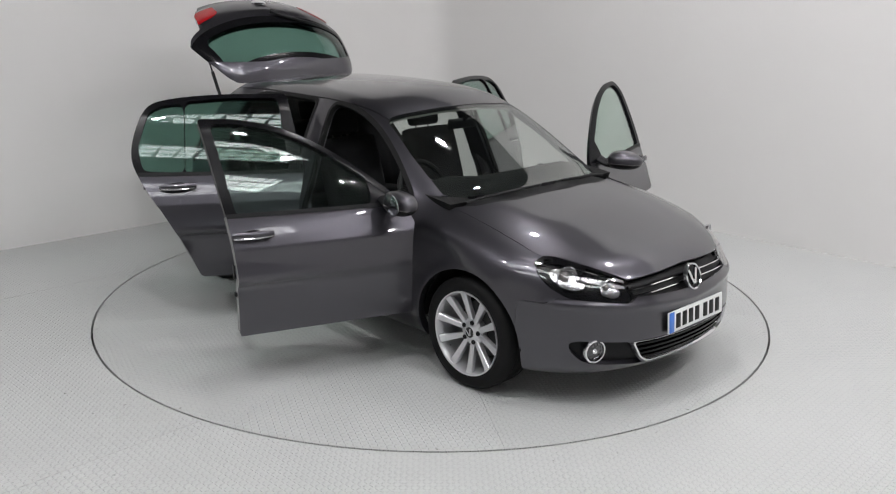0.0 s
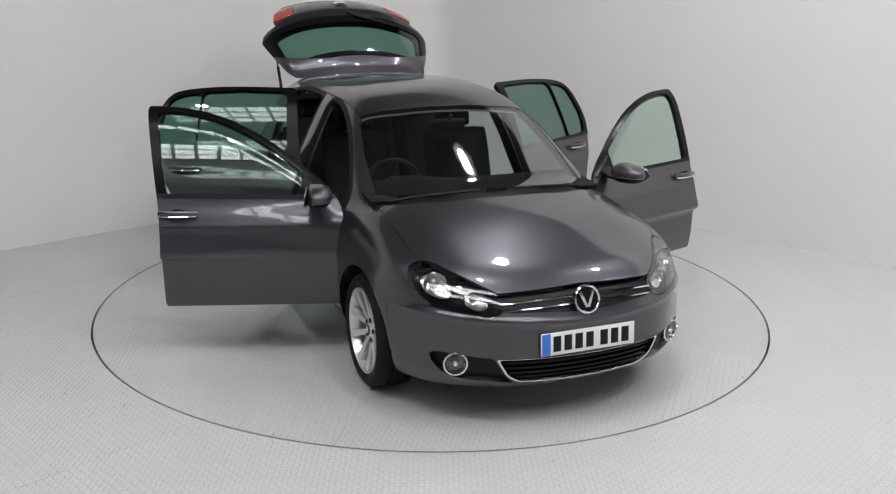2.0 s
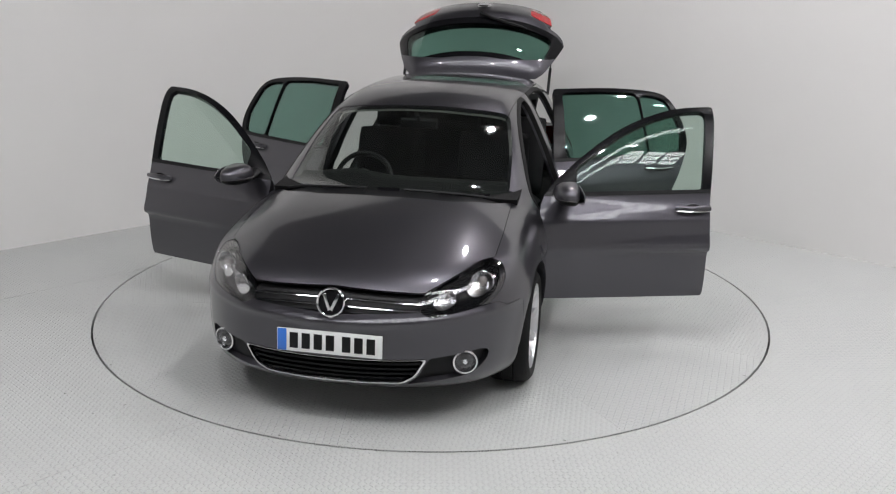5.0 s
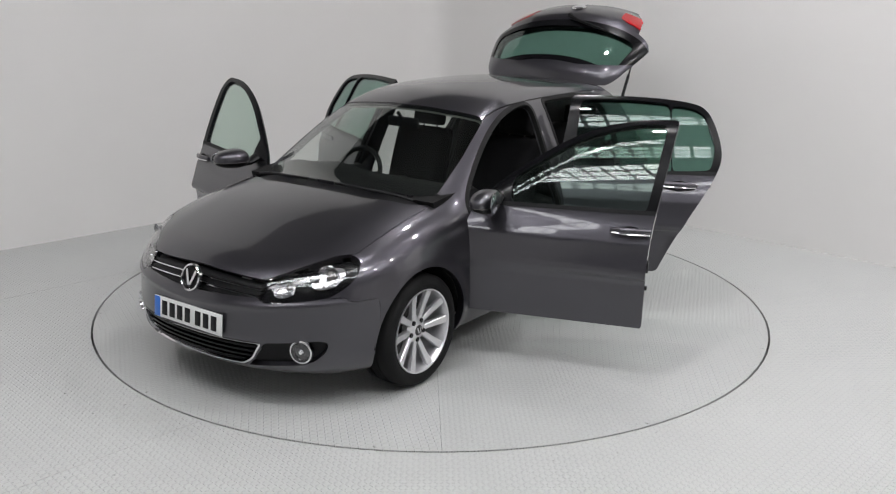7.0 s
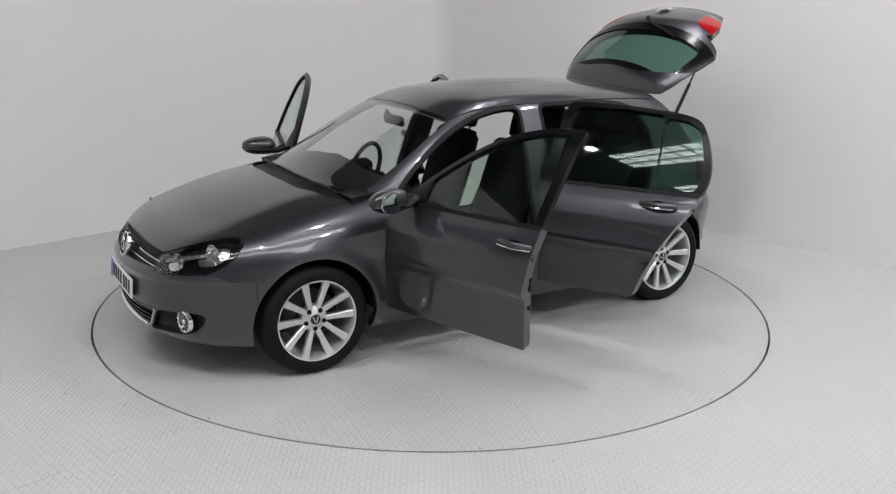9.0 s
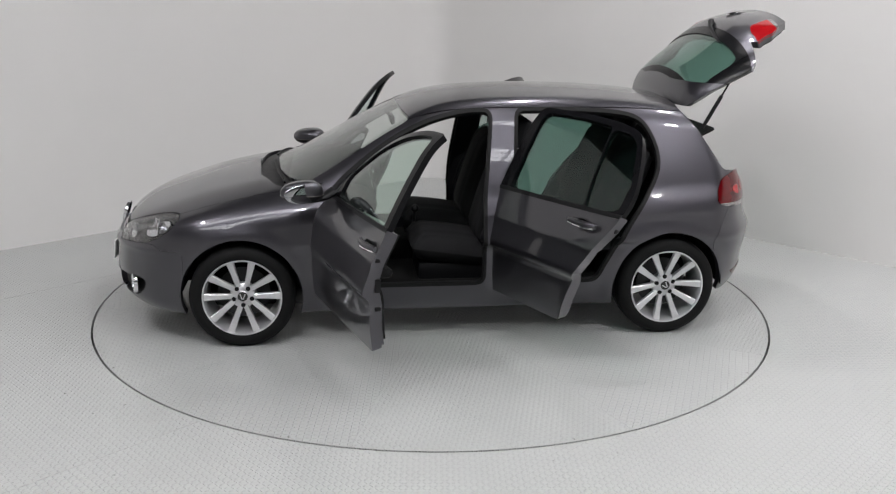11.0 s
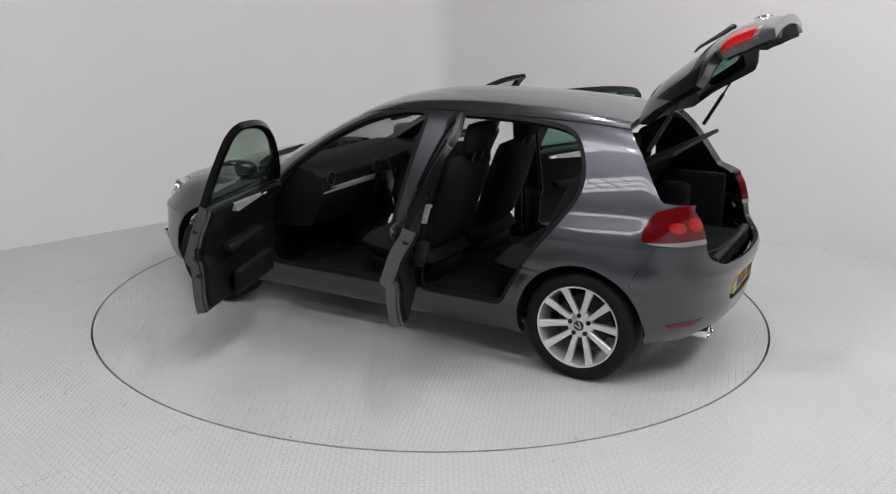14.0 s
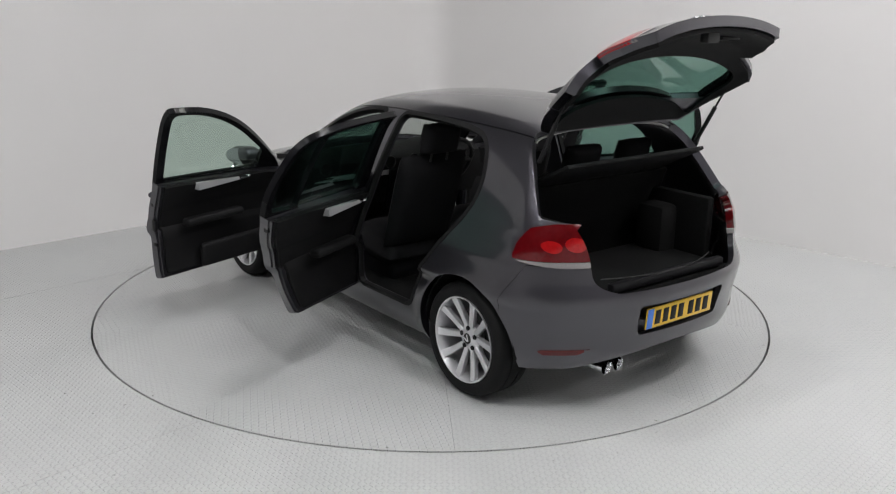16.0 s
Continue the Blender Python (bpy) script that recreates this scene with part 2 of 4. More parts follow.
FAR_L, FAR_R = CORNER + DIR_L * ROOM, CORNER + DIR_R * ROOM
BACK = CORNER + (DIR_L + DIR_R) * ROOM
R0 = 0.35
wall("wall_west", CORNER + DIR_L * R0, FAR_L, (1, -1), "plain white painted wall meeting a grey floor")
wall("wall_east", CORNER + DIR_R * R0, FAR_R, (-1, -1), "plain white painted wall meeting a grey floor")
# two unseen walls added behind the camera, closing the room for bounced light
wall("wall_south_west", FAR_L, BACK, (1, 1), "unseen white wall added behind the camera to close the room")
wall("wall_south_east", FAR_R, BACK, (-1, 1), "unseen white wall added behind the camera to close the room")


def coved_corner():
    bm = bmesh.new()
    p0, p2 = CORNER + DIR_L * R0, CORNER + DIR_R * R0
    lo, hi = [], []
    for k in range(17):
        t = k / 16
        q = p0 * (1 - t) ** 2 + CORNER * 2 * t * (1 - t) + p2 * t * t
        lo.append(bm.verts.new((q.x, q.y, 0)))
        hi.append(bm.verts.new((q.x, q.y, HEIGHT)))
    lo.append(bm.verts.new((CORNER.x, CORNER.y + 0.28, 0)))
    hi.append(bm.verts.new((CORNER.x, CORNER.y + 0.28, HEIGHT)))
    n = len(lo)
    for i in range(n):
        bm.faces.new((lo[i], lo[(i + 1) % n], hi[(i + 1) % n], hi[i]))
    bm.faces.new(lo)
    bm.faces.new(hi)
    tagged(part("wall_corner", bm, WALLPAINT, None), "rounded white plaster corner between two walls", "wall", kind="structure")


coved_corner()


def wall_capping(a, b):
    """A pale metal angle folded over the top of a studio wall."""
    d = b - a
    bm = bmesh.new()
    m = Matrix.Translation(((a.x + b.x) / 2, (a.y + b.y) / 2, HEIGHT)) @ Matrix.Rotation(math.atan2(d.y, d.x), 4, "Z")
    box(bm, (d.length, 0.05, 0.030), m @ Matrix.Translation((0, 0.0, 0.017)) @ Matrix.Rotation(radians(45), 4, "X"), 0.004)
    tagged(part("wall_trim", bm, CAPPING, None, smooth=False), "pale metal capping along the wall top", "trim", kind="structure")


wall_capping(CORNER + DIR_L * R0, FAR_L)
wall_capping(CORNER + DIR_R * R0, FAR_R)


def floor_ring():
    """The fixed floor with a round hole for the turntable."""
    bm = bmesh.new()
    n = 160
    inner, lower, outer = [], [], []
    corners = [FAR_R, CORNER, FAR_L, BACK]
    for k in range(n):
        a = 2 * math.pi * k / n
        d = Vector((math.cos(a), math.sin(a)))
        inner.append(bm.verts.new((d.x * (DISC_R + 0.013), d.y * (DISC_R + 0.013), 0)))
        lower.append(bm.verts.new((d.x * (DISC_R + 0.013), d.y * (DISC_R + 0.013), -0.06)))
        best = 99
        for i in range(4):
            p, q = corners[i], corners[(i + 1) % 4]
            e = q - p
            den = d.x * e.y - d.y * e.x
            if abs(den) > 1e-9:
                t = (p.x * e.y - p.y * e.x) / den
                if 0 < t < best:
                    best = t
        outer.append(bm.verts.new((d.x * (best + 0.1), d.y * (best + 0.1), 0)))
    for k in range(n):
        j = (k + 1) % n
        bm.faces.new((inner[k], outer[k], outer[j], inner[j]))
        bm.faces.new((lower[k], inner[k], inner[j], lower[j]))
    tagged(part("floor", bm, FLOORMAT, None, smooth=False), "pale grey painted chequer-plate steel floor", "floor", kind="structure")
    bm = bmesh.new()
    lathe(bm, [(DISC_R - 0.3, 0.06), (DISC_R + 0.1, 0.06)], 96, Matrix.Rotation(radians(-90), 4, "X"))
    for v in bm.verts:
        v.co.z = -0.06
    tagged(part("pit_bottom", bm, GROOVE, None), "dark bottom of the groove round the turntable", "floor", kind="structure")


floor_ring()


def turntable():
    e = new("turntable")
    step = 2 * math.pi / 10
    ring = [(0.0015, 0.0)] + [(DISC_R * math.cos(k), DISC_R * math.sin(k)) for k in np.linspace(0.0003, step - 0.0003, 24)]
    bm = bmesh.new()
    slab(bm, ring, Matrix.Translation((0, 0, -0.05)), 0.05)
    first = part("disc_plate", bm, DISCMAT, e, smooth=False)
    first.matrix_basis = pose(0, 0, 0, 0, 0, DISC_TURN)
    for k in range(1, 10):
        o = new("disc_plate", first.data)
        o.parent = e
        o.matrix_basis = pose(0, 0, 0, 0, 0, DISC_TURN + 36 * k)
    return tagged(e, "round pale grey steel turntable carrying the car", "turntable")


DISC_TURN = 1.7
disc = turntable()


def floor_seam(off):
    """Straight joints between the floor plates, broken by the turntable."""
    u, n = Vector((0.695, 0.719)), Vector((-0.719, 0.695))
    half = math.sqrt(max(0.0, (DISC_R + 0.02) ** 2 - off ** 2)) if abs(off) < DISC_R else 0.0
    for a, b in ((-7.5, -half), (half, 3.2 if off > 0 else 1.6)):
        bm = bmesh.new()
        p = n * off + u * (a + b) / 2
        box(bm, (b - a, 0.004, 0.002), Matrix.Translation((p.x, p.y, 0.0005)) @ Matrix.Rotation(math.atan2(u.y, u.x), 4, "Z"))
        tagged(part("floor_seam", bm, SEAM, None, smooth=False), "thin grey joint between floor plates", "floor", kind="structure")


for off in (-3.16, -0.525, 1.97):
    floor_seam(off)

bm = bmesh.new()
OUT = [FAR_R + Vector((4, 0)), CORNER + Vector((0, 4)), FAR_L + Vector((-4, 0)), BACK + Vector((0, -4))]
slab(bm, [tuple(q) for q in OUT], Matrix.Translation((0, 0, ROOF)), 0.15)
tagged(part("ceiling", bm, CEILMAT, None, smooth=False), "grey roof lining of the hall", "ceiling", kind="structure")


def hall_shell():
    """The dark hall round and above the white studio walls."""
    for i in range(4):
        a, b = OUT[i], OUT[(i + 1) % 4]
        d = b - a
        bm = bmesh.new()
        box(bm, (d.length, 0.2, ROOF), Matrix.Translation(((a.x + b.x) / 2, (a.y + b.y) / 2, ROOF / 2)) @ Matrix.Rotation(math.atan2(d.y, d.x), 4, "Z"))
        tagged(part("hall_wall", bm, CEILMAT, None, smooth=False), "dark cladding of the hall behind the studio walls", "wall", kind="structure")


hall_shell()
LAMPGLOW = mat("lamp_glow", (0.995, 0.972, 0.985), 0.6, emit=LAMP)


def skylight(x, y, w, d, glow):
    """A glazed roof light: glowing sheets between dark bars."""
    e = new("skylight")
    e.matrix_basis = pose(x, y, ROOF - 0.04)
    sheet = mat("skylight_sheet", (0.98, 0.985, 1.0), 0.6, emit=glow)
    nx, ny = max(1, round(w / 0.40)), max(1, round(d / 0.28))
    for i in range(nx):
        for j in range(ny):
            bm = bmesh.new()
            box(bm, (w / nx - 0.08, d / ny - 0.09, 0.02), Matrix.Translation((-w / 2 + (i + 0.5) * w / nx, -d / 2 + (j + 0.5) * d / ny, 0)))
            part("pane", bm, sheet, e, smooth=False)
    return tagged(e, "bright glazed roof light with dark glazing bars", "skylight", "roof lights")


for sx, sy, sw, sd, st in SKYLIGHTS:
    skylight(sx, sy, sw, sd, st)


def downlight(x, y):
    e = new("ceiling_lamp")
    e.matrix_basis = pose(x, y, ROOF - 1.4)
    bm = bmesh.new()
    lathe(bm, [(0.02, 1.4), (0.02, 0.25), (0.10, 0.22), (0.19, 0.0)], 24, Matrix.Rotation(radians(90), 4, "X"))
    part("shade", bm, DARKMETAL, e)
    bm = bmesh.new()
    bmesh.ops.create_circle(bm, cap_ends=True, radius=0.10, segments=24, matrix=Matrix.Translation((0, 0, 0.03)))
    part("bulb", bm, LAMPGLOW, e)
    return tagged(e, "round high-bay lamp hanging from the roof, some added as fill", "lamp", "ceiling lamps")


for lx, ly in LAMPS:
    downlight(lx, ly)


# ---- the car's skin as one smooth closed form, then cut into panels ----
def spline(xs, ys):
    """A natural cubic through points, straight beyond its ends."""
    x, y = np.array(xs, float), np.array(ys, float)
    if x[0] > x[-1]:
        x, y = x[::-1], y[::-1]
    n = len(x)
    h = np.diff(x)
    a = np.zeros((n, n))
    r = np.zeros(n)
    a[0, 0] = a[-1, -1] = 1
    for i in range(1, n - 1):
        a[i, i - 1], a[i, i], a[i, i + 1] = h[i - 1], 2 * (h[i - 1] + h[i]), h[i]
        r[i] = 6 * ((y[i + 1] - y[i]) / h[i] - (y[i] - y[i - 1]) / h[i - 1])
    m = np.linalg.solve(a, r)
    s0 = (y[1] - y[0]) / h[0] - h[0] * m[1] / 6
    s1 = (y[-1] - y[-2]) / h[-1] + h[-1] * m[-2] / 6

    def f(q):
        q = np.asarray(q, float)
        c = np.clip(q, x[0], x[-1])
        i = np.clip(np.searchsorted(x, c) - 1, 0, n - 2)
        u, v = x[i + 1] - c, c - x[i]
        out = (m[i] * u ** 3 + m[i + 1] * v ** 3) / (6 * h[i]) + (y[i] / h[i] - m[i] * h[i] / 6) * u + (y[i + 1] / h[i] - m[i + 1] * h[i] / 6) * v
        return out + np.minimum(q - x[0], 0) * s0 + np.maximum(q - x[-1], 0) * s1
    return f


AXLE, HUB_Z, TYRE_R = 1.289, 0.303, 0.309
WIDTH = spline([-2.1, -1.7, -1.29, -0.5, 0.3, 1.0, 1.29, 1.6, 1.9, 2.2], [0.79, 0.845, 0.873, 0.884, 0.886, 0.882, 0.876, 0.855, 0.81, 0.74])
FLANK = spline([0.10, 0.16, 0.24, 0.34, 0.48, 0.62, 0.74, 0.82, 0.88, 0.95, 1.05], [-0.14, -0.09, -0.042, -0.012, 0.0, -0.003, -0.017, -0.035, -0.062, -0.11, -0.20])
BONNET = spline([2.3, 2.10, 2.03, 1.90, 1.69, 1.487, 1.285, 1.085, 0.90, 0.6], [0.56, 0.665, 0.705, 0.76, 0.832, 0.895, 0.94, 0.972, 0.990, 1.0])
NOSE = spline([0.10, 0.16, 0.22, 0.30, 0.40, 0.50, 0.56, 0.62, 0.70, 0.80], [1.86, 1.98, 2.075, 2.118, 2.125, 2.118, 2.112, 2.085, 2.04, 1.96])
TAIL = spline([0.10, 0.20, 0.28, 0.36, 0.46, 0.55, 0.63, 0.70, 0.80, 0.90, 1.0, 1.1, 1.2, 1.3, 1.4, 1.5], [-1.74, -1.87, -1.95, -1.985, -1.998, -2.018, -2.016, -1.982, -1.960, -1.935, -1.890, -1.815, -1.735, -1.655, -1.575, -1.49])
ROOFLINE = spline([1.7, 1.25, 1.0, 0.85, 0.689, 0.495, 0.303, 0.114, -0.07, -0.446, -0.816, -1.18, -1.4, -1.6, -1.9], [0.66, 0.885, 1.016, 1.094, 1.180, 1.280, 1.364, 1.420, 1.445, 1.461, 1.458, 1.437, 1.411, 1.379, 1.325])


def smax(a, b, k):
    h = np.maximum(k - np.abs(a - b), 0) / k
    return np.maximum(a, b) + h * h * k * 0.25


def smin(a, b, k):
    return -smax(-a, -b, k)


def skin(p):
    """Below zero inside the closed car, above zero outside; about metres."""
    x, y, z = p[..., 0], np.abs(p[..., 1]), p[..., 2]
    flare = 0
    for ax in (AXLE, -AXLE):
        d = np.hypot(x - ax, z - HUB_Z)
        flare = flare + 0.016 * np.exp(-((d - 0.358) / 0.055) ** 2)
    crease = 0.0045 * np.exp(-((z - 0.775) / 0.022) ** 2) * np.clip((x + 1.9) / 0.3, 0, 1) * np.clip((0.9 - x) / 0.3, 0, 1)
    shoulder = 0.012 * np.exp(-((z - 0.615) / 0.05) ** 2) * np.clip((-1.45 - x) / 0.2, 0, 1)
    side = y - (WIDTH(x) + FLANK(z) + flare + crease + shoulder)
    bonnet = z - (BONNET(x) - 0.055 * (y / 0.7) ** 2 - 0.035 * (y / 0.75) ** 6 + 0.004 * np.exp(-((y - 0.52) / 0.10) ** 2))
    ridge = 0.010 * np.exp(-((z - 0.535 - 0.05 * y) / 0.018) ** 2) * (x > 1.3)
    nose = x - ridge - (NOSE(z) - 0.26 * y ** 2 - 0.50 * y ** 4)
    tail = -x + (TAIL(z) + 0.22 * y ** 2 + 0.34 * y ** 4)
    low = smax(side * 0.98, bonnet * 0.93, 0.09)
    low = smax(low, nose * 0.9, 0.10)
    low = smax(low, tail * 0.93, 0.10)
    low = smax(low, 0.165 - z, 0.05)
    glide = np.clip((x + 0.2) / 1.2, 0, 1)
    top = z - (ROOFLINE(x + 0.24 * y ** 2 * glide) - 0.13 * y ** 2 - 0.10 * y ** 4)
    house = y - (0.808 - 0.055 * ((x + 0.4) / 1.35) ** 2 - 0.40 * (z - 0.93) - 0.22 * np.maximum(z - 0.93, 0) ** 2)
    up = smax(top * 0.88, house * 0.92, 0.09)
    up = smax(up, tail * 0.9, 0.09)
    up = smax(up, 0.6 - z, 0.05)
    return smin(low, up, 0.035)


def skin_normal(v):
    e = 2e-4
    g = np.stack([skin(v + np.eye(3)[k] * e) - skin(v - np.eye(3)[k] * e) for k in range(3)], -1)
    return g / np.maximum(np.linalg.norm(g, axis=1, keepdims=True), 1e-9)


def skin_mesh(h=0.026):
    """Surface net of the skin on a grid, drawn onto the true surface."""
    xs, ys, zs = np.arange(-2.1, 2.22, h), (np.arange(-37, 38)) * h, np.arange(0.10, 1.56, h)
    g = np.stack(np.meshgrid(xs, ys, zs, indexing="ij"), -1)
    f = skin(g)
    ins = f < 0
    c = np.zeros(tuple(s - 1 for s in f.shape), int)
    for i in (0, 1):
        for j in (0, 1):
            for k in (0, 1):
                c += ins[i:i + c.shape[0], j:j + c.shape[1], k:k + c.shape[2]]
    act = (c > 0) & (c < 8)
    idx = -np.ones(c.shape, int)
    idx[act] = np.arange(act.sum())
    v = g[:-1, :-1, :-1][act] + h / 2
    for _ in range(6):
        n = skin_normal(v)
        v = v - n * np.clip(skin(v)[:, None] / 0.9, -h, h)
    quads = []
    for ax in range(3):
        a = np.moveaxis(ins, ax, 0)
        ix = np.moveaxis(idx, ax, 0)
        cross = a[:-1] != a[1:]
        i, j, k = np.nonzero(cross[:, 1:-1, 1:-1])
        j, k = j + 1, k + 1
        q = np.stack([ix[i, j - 1, k - 1], ix[i, j, k - 1], ix[i, j, k], ix[i, j - 1, k]], 1)
        quads.append(q)
    q = np.concatenate(quads)
    tris = np.concatenate([q[:, [0, 1, 2]], q[:, [0, 2, 3]]])
    fn = np.cross(v[tris[:, 1]] - v[tris[:, 0]], v[tris[:, 2]] - v[tris[:, 0]])
    bad = (fn * skin_normal(v[tris].mean(1))).sum(1) < 0
    tris[bad] = tris[bad][:, ::-1]
    return v, tris


def cut(v, t, val):
    """The part of a triangle mesh where val, one number for each vertex, is below zero."""
    val = np.where(np.abs(val) < 1e-6, 1e-6, val)
    neg = val < 0
    n = neg[t].sum(1)
    keep = [t[n == 3]]
    edges, tri_new = [], []
    for count in (1, 2):
        tt = t[n == count]
        if not len(tt):
            continue
        lone = neg[tt] if count == 1 else ~neg[tt]
        k = lone.argmax(1)
        r = np.arange(len(tt))
        a, b, c = tt[r, k], tt[r, (k + 1) % 3], tt[r, (k + 2) % 3]
        edges.append((count, a, b, c))
    pairs = np.concatenate([np.concatenate([np.stack([a, b], 1), np.stack([a, c], 1)]) for _, a, b, c in edges]) if edges else np.zeros((0, 2), int)
    key = np.sort(pairs, 1)
    uniq, inv = np.unique(key, axis=0, return_inverse=True)
    inv = inv.ravel()
    w = val[uniq[:, 0]] / (val[uniq[:, 0]] - val[uniq[:, 1]]) if len(uniq) else np.zeros(0)
    nv = v[uniq[:, 0]] * (1 - w[:, None]) + v[uniq[:, 1]] * w[:, None] if len(uniq) else np.zeros((0, 3))
    base, pos = len(v), 0
    for count, a, b, c in edges:
        m = len(a)
        ab, ac = base + inv[pos:pos + m], base + inv[pos + m:pos + 2 * m]
        pos += 2 * m
        if count == 1:
            keep.append(np.stack([a, ab, ac], 1))
        else:
            keep += [np.stack([ab, b, c], 1), np.stack([ab, c, ac], 1)]
    allv, allt = np.concatenate([v, nv]), np.concatenate(keep)
    used = np.unique(allt)
    back = -np.ones(len(allv), int)
    back[used] = np.arange(len(used))
    return allv[used], back[allt]


def refine(src, times=1):
    """Each triangle split in four, the new corners drawn onto the skin."""
    v, t = src
    for _ in range(times):
        e = np.sort(np.concatenate([t[:, [0, 1]], t[:, [1, 2]], t[:, [2, 0]]]), 1)
        u, inv = np.unique(e, axis=0, return_inverse=True)
        inv = inv.ravel() + len(v)
        n = len(t)
        ab, bc, ca = inv[:n], inv[n:2 * n], inv[2 * n:]
        v = np.concatenate([v, (v[u[:, 0]] + v[u[:, 1]]) / 2])
        t = np.concatenate([np.stack(k, 1) for k in ((t[:, 0], ab, ca), (ab, t[:, 1], bc), (ca, bc, t[:, 2]), (ab, bc, ca))])
        for _ in range(2):
            v = v - skin_normal(v) * skin(v)[:, None]
    return v, t


def poly(pts, axes):
    """Signed distance to a closed outline in two axes; below zero inside."""
    q = np.array(pts, float)

    def f(v):
        p = v[:, axes]
        d = np.full(len(p), 1e9)
        inside = np.zeros(len(p), bool)
        for i in range(len(q)):
            a, b = q[i - 1], q[i]
            e = b - a
            t = np.clip(((p - a) @ e) / (e @ e), 0, 1)
            d = np.minimum(d, np.linalg.norm(p - a - t[:, None] * e, axis=1))
            cond = (a[1] > p[:, 1]) != (b[1] > p[:, 1])
            with np.errstate(divide="ignore", invalid="ignore"):
                xi = a[0] + (p[:, 1] - a[1]) / (b[1] - a[1]) * e[0]
            inside ^= cond & (p[:, 0] < xi)
        return np.where(inside, -d, d)
    return f


def both(*fs):
    return lambda v: np.max([f(v) for f in fs], axis=0)


def either(*fs):
    return lambda v: np.min([f(v) for f in fs], axis=0)


def less(f, g, gap=0.0):
    """f without g, with a gap round g."""
    return lambda v: np.maximum(f(v), gap - g(v))


def grow(f, d):
    return lambda v: f(v) - d


def panel(name, src, fields, material, parent, thick=0.012, label="", lift=0.0, place=None, fold=None):
    """A piece of the skin inside all fields, with real thickness inwards."""
    v, t = src
    for f in fields:
        v, t = cut(v, t, f(v))
    if len(t) == 0:
        return None
    n = skin_normal(v)
    v = v + n * lift
    inner = v - n * thick
    e = np.concatenate([t[:, [0, 1]], t[:, [1, 2]], t[:, [2, 0]]])
    code = e[:, 0].astype(np.int64) * len(v) + e[:, 1]
    rev = e[:, 1].astype(np.int64) * len(v) + e[:, 0]
    rim = e[~np.isin(code, rev)]
    k = len(v)
    ru, rinv = np.unique(rim, return_inverse=True)
    rinv = rinv.reshape(rim.shape)
    m = len(ru)
    verts = np.concatenate([v, inner, v[ru], inner[ru]])
    norms = [n, -n]
    edge_n = np.zeros((m, 3))
    d = v[rim[:, 1]] - v[rim[:, 0]]
    outn = np.cross(d, n[rim[:, 0]])
    np.add.at(edge_n, rinv[:, 0], outn)
    np.add.at(edge_n, rinv[:, 1], outn)
    edge_n /= np.maximum(np.linalg.norm(edge_n, axis=1, keepdims=True), 1e-9)
    norms += [edge_n, edge_n]
    a, b = 2 * k + rinv[:, 0], 2 * k + rinv[:, 1]
    faces = [tuple(x) for x in t] + [tuple(x) for x in (t[:, ::-1] + k)]
    faces += [(int(i), int(i) + m, int(j) + m, int(j)) for i, j in zip(a, b)]
    if place is not None:
        pm = np.array(place)
        verts = verts @ pm[:3, :3].T + pm[:3, 3]
        norms = [q @ pm[:3, :3].T for q in norms]
    return mesh_ob(name, verts, [[int(i) for i in f] for f in faces], material, parent, label, normals=np.concatenate(norms))


SKIN = skin_mesh()
XZ, XY, YZ = [0, 2], [0, 1], [1, 2]


def left(v):
    return 0.25 - v[:, 1]


def right(v):
    return 0.25 + v[:, 1]


def mirrored(pts):
    return [(-a, b) for a, b in pts][::-1]


# outlines in side view (x, z)
FRONT_DOOR = eased([(0.855, 0.315), (0.865, 0.80), (0.80, 0.945), (0.565, 1.130), (0.36, 1.262), (0.17, 1.345), (-0.03, 1.392), (-0.245, 1.400), (-0.195, 1.05), (-0.155, 0.80), (-0.150, 0.315)], 0.014, (1, 2, 3, 4, 5, 6, 8, 9), 0.3)
REAR_DOOR = eased([(-0.160, 0.315), (-0.165, 0.80), (-0.205, 1.05), (-0.255, 1.400), (-0.70, 1.405), (-1.02, 1.380), (-1.135, 1.335), (-1.225, 1.12), (-1.215, 0.975), (-1.03, 0.68), (-0.92, 0.47), (-0.86, 0.315)], 0.03, (1, 2, 4, 5, 6, 7, 8, 9, 10), 0.3)
FRONT_HOLE = eased([(0.80, 0.36), (0.81, 0.80), (0.76, 0.93), (0.545, 1.105), (0.34, 1.235), (0.15, 1.315), (-0.04, 1.358), (-0.205, 1.362), (-0.165, 1.05), (-0.135, 0.80), (-0.14, 0.36)], 0.06, (1, 2, 3, 4, 5, 6, 8, 9), 0.3)
REAR_HOLE = eased([(-0.31, 0.36), (-0.32, 0.80), (-0.33, 1.05), (-0.355, 1.365), (-0.70, 1.368), (-1.06, 1.345), (-1.165, 1.285), (-1.235, 1.11), (-1.21, 0.965), (-1.00, 0.68), (-0.88, 0.47), (-0.83, 0.36)], 0.05, (1, 2, 4, 5, 6, 7, 8, 9, 10), 0.3)
FRONT_PANE = eased([(0.605, 0.945), (0.60, 1.050), (0.36, 1.216), (0.15, 1.310), (-0.04, 1.355), (-0.172, 1.360), (-0.112, 0.955)], 0.018, (2, 3, 4), 0.3)
REAR_PANE = rounded([(-0.30, 0.955), (-0.328, 1.362), (-0.62, 1.366), (-0.872, 1.352), (-0.90, 0.965)], 0.025)
QUARTER_PANE = rounded([(-0.925, 0.968), (-0.902, 1.348), (-1.03, 1.334), (-1.100, 1.298), (-1.172, 1.11), (-1.15, 0.985)], 0.03)
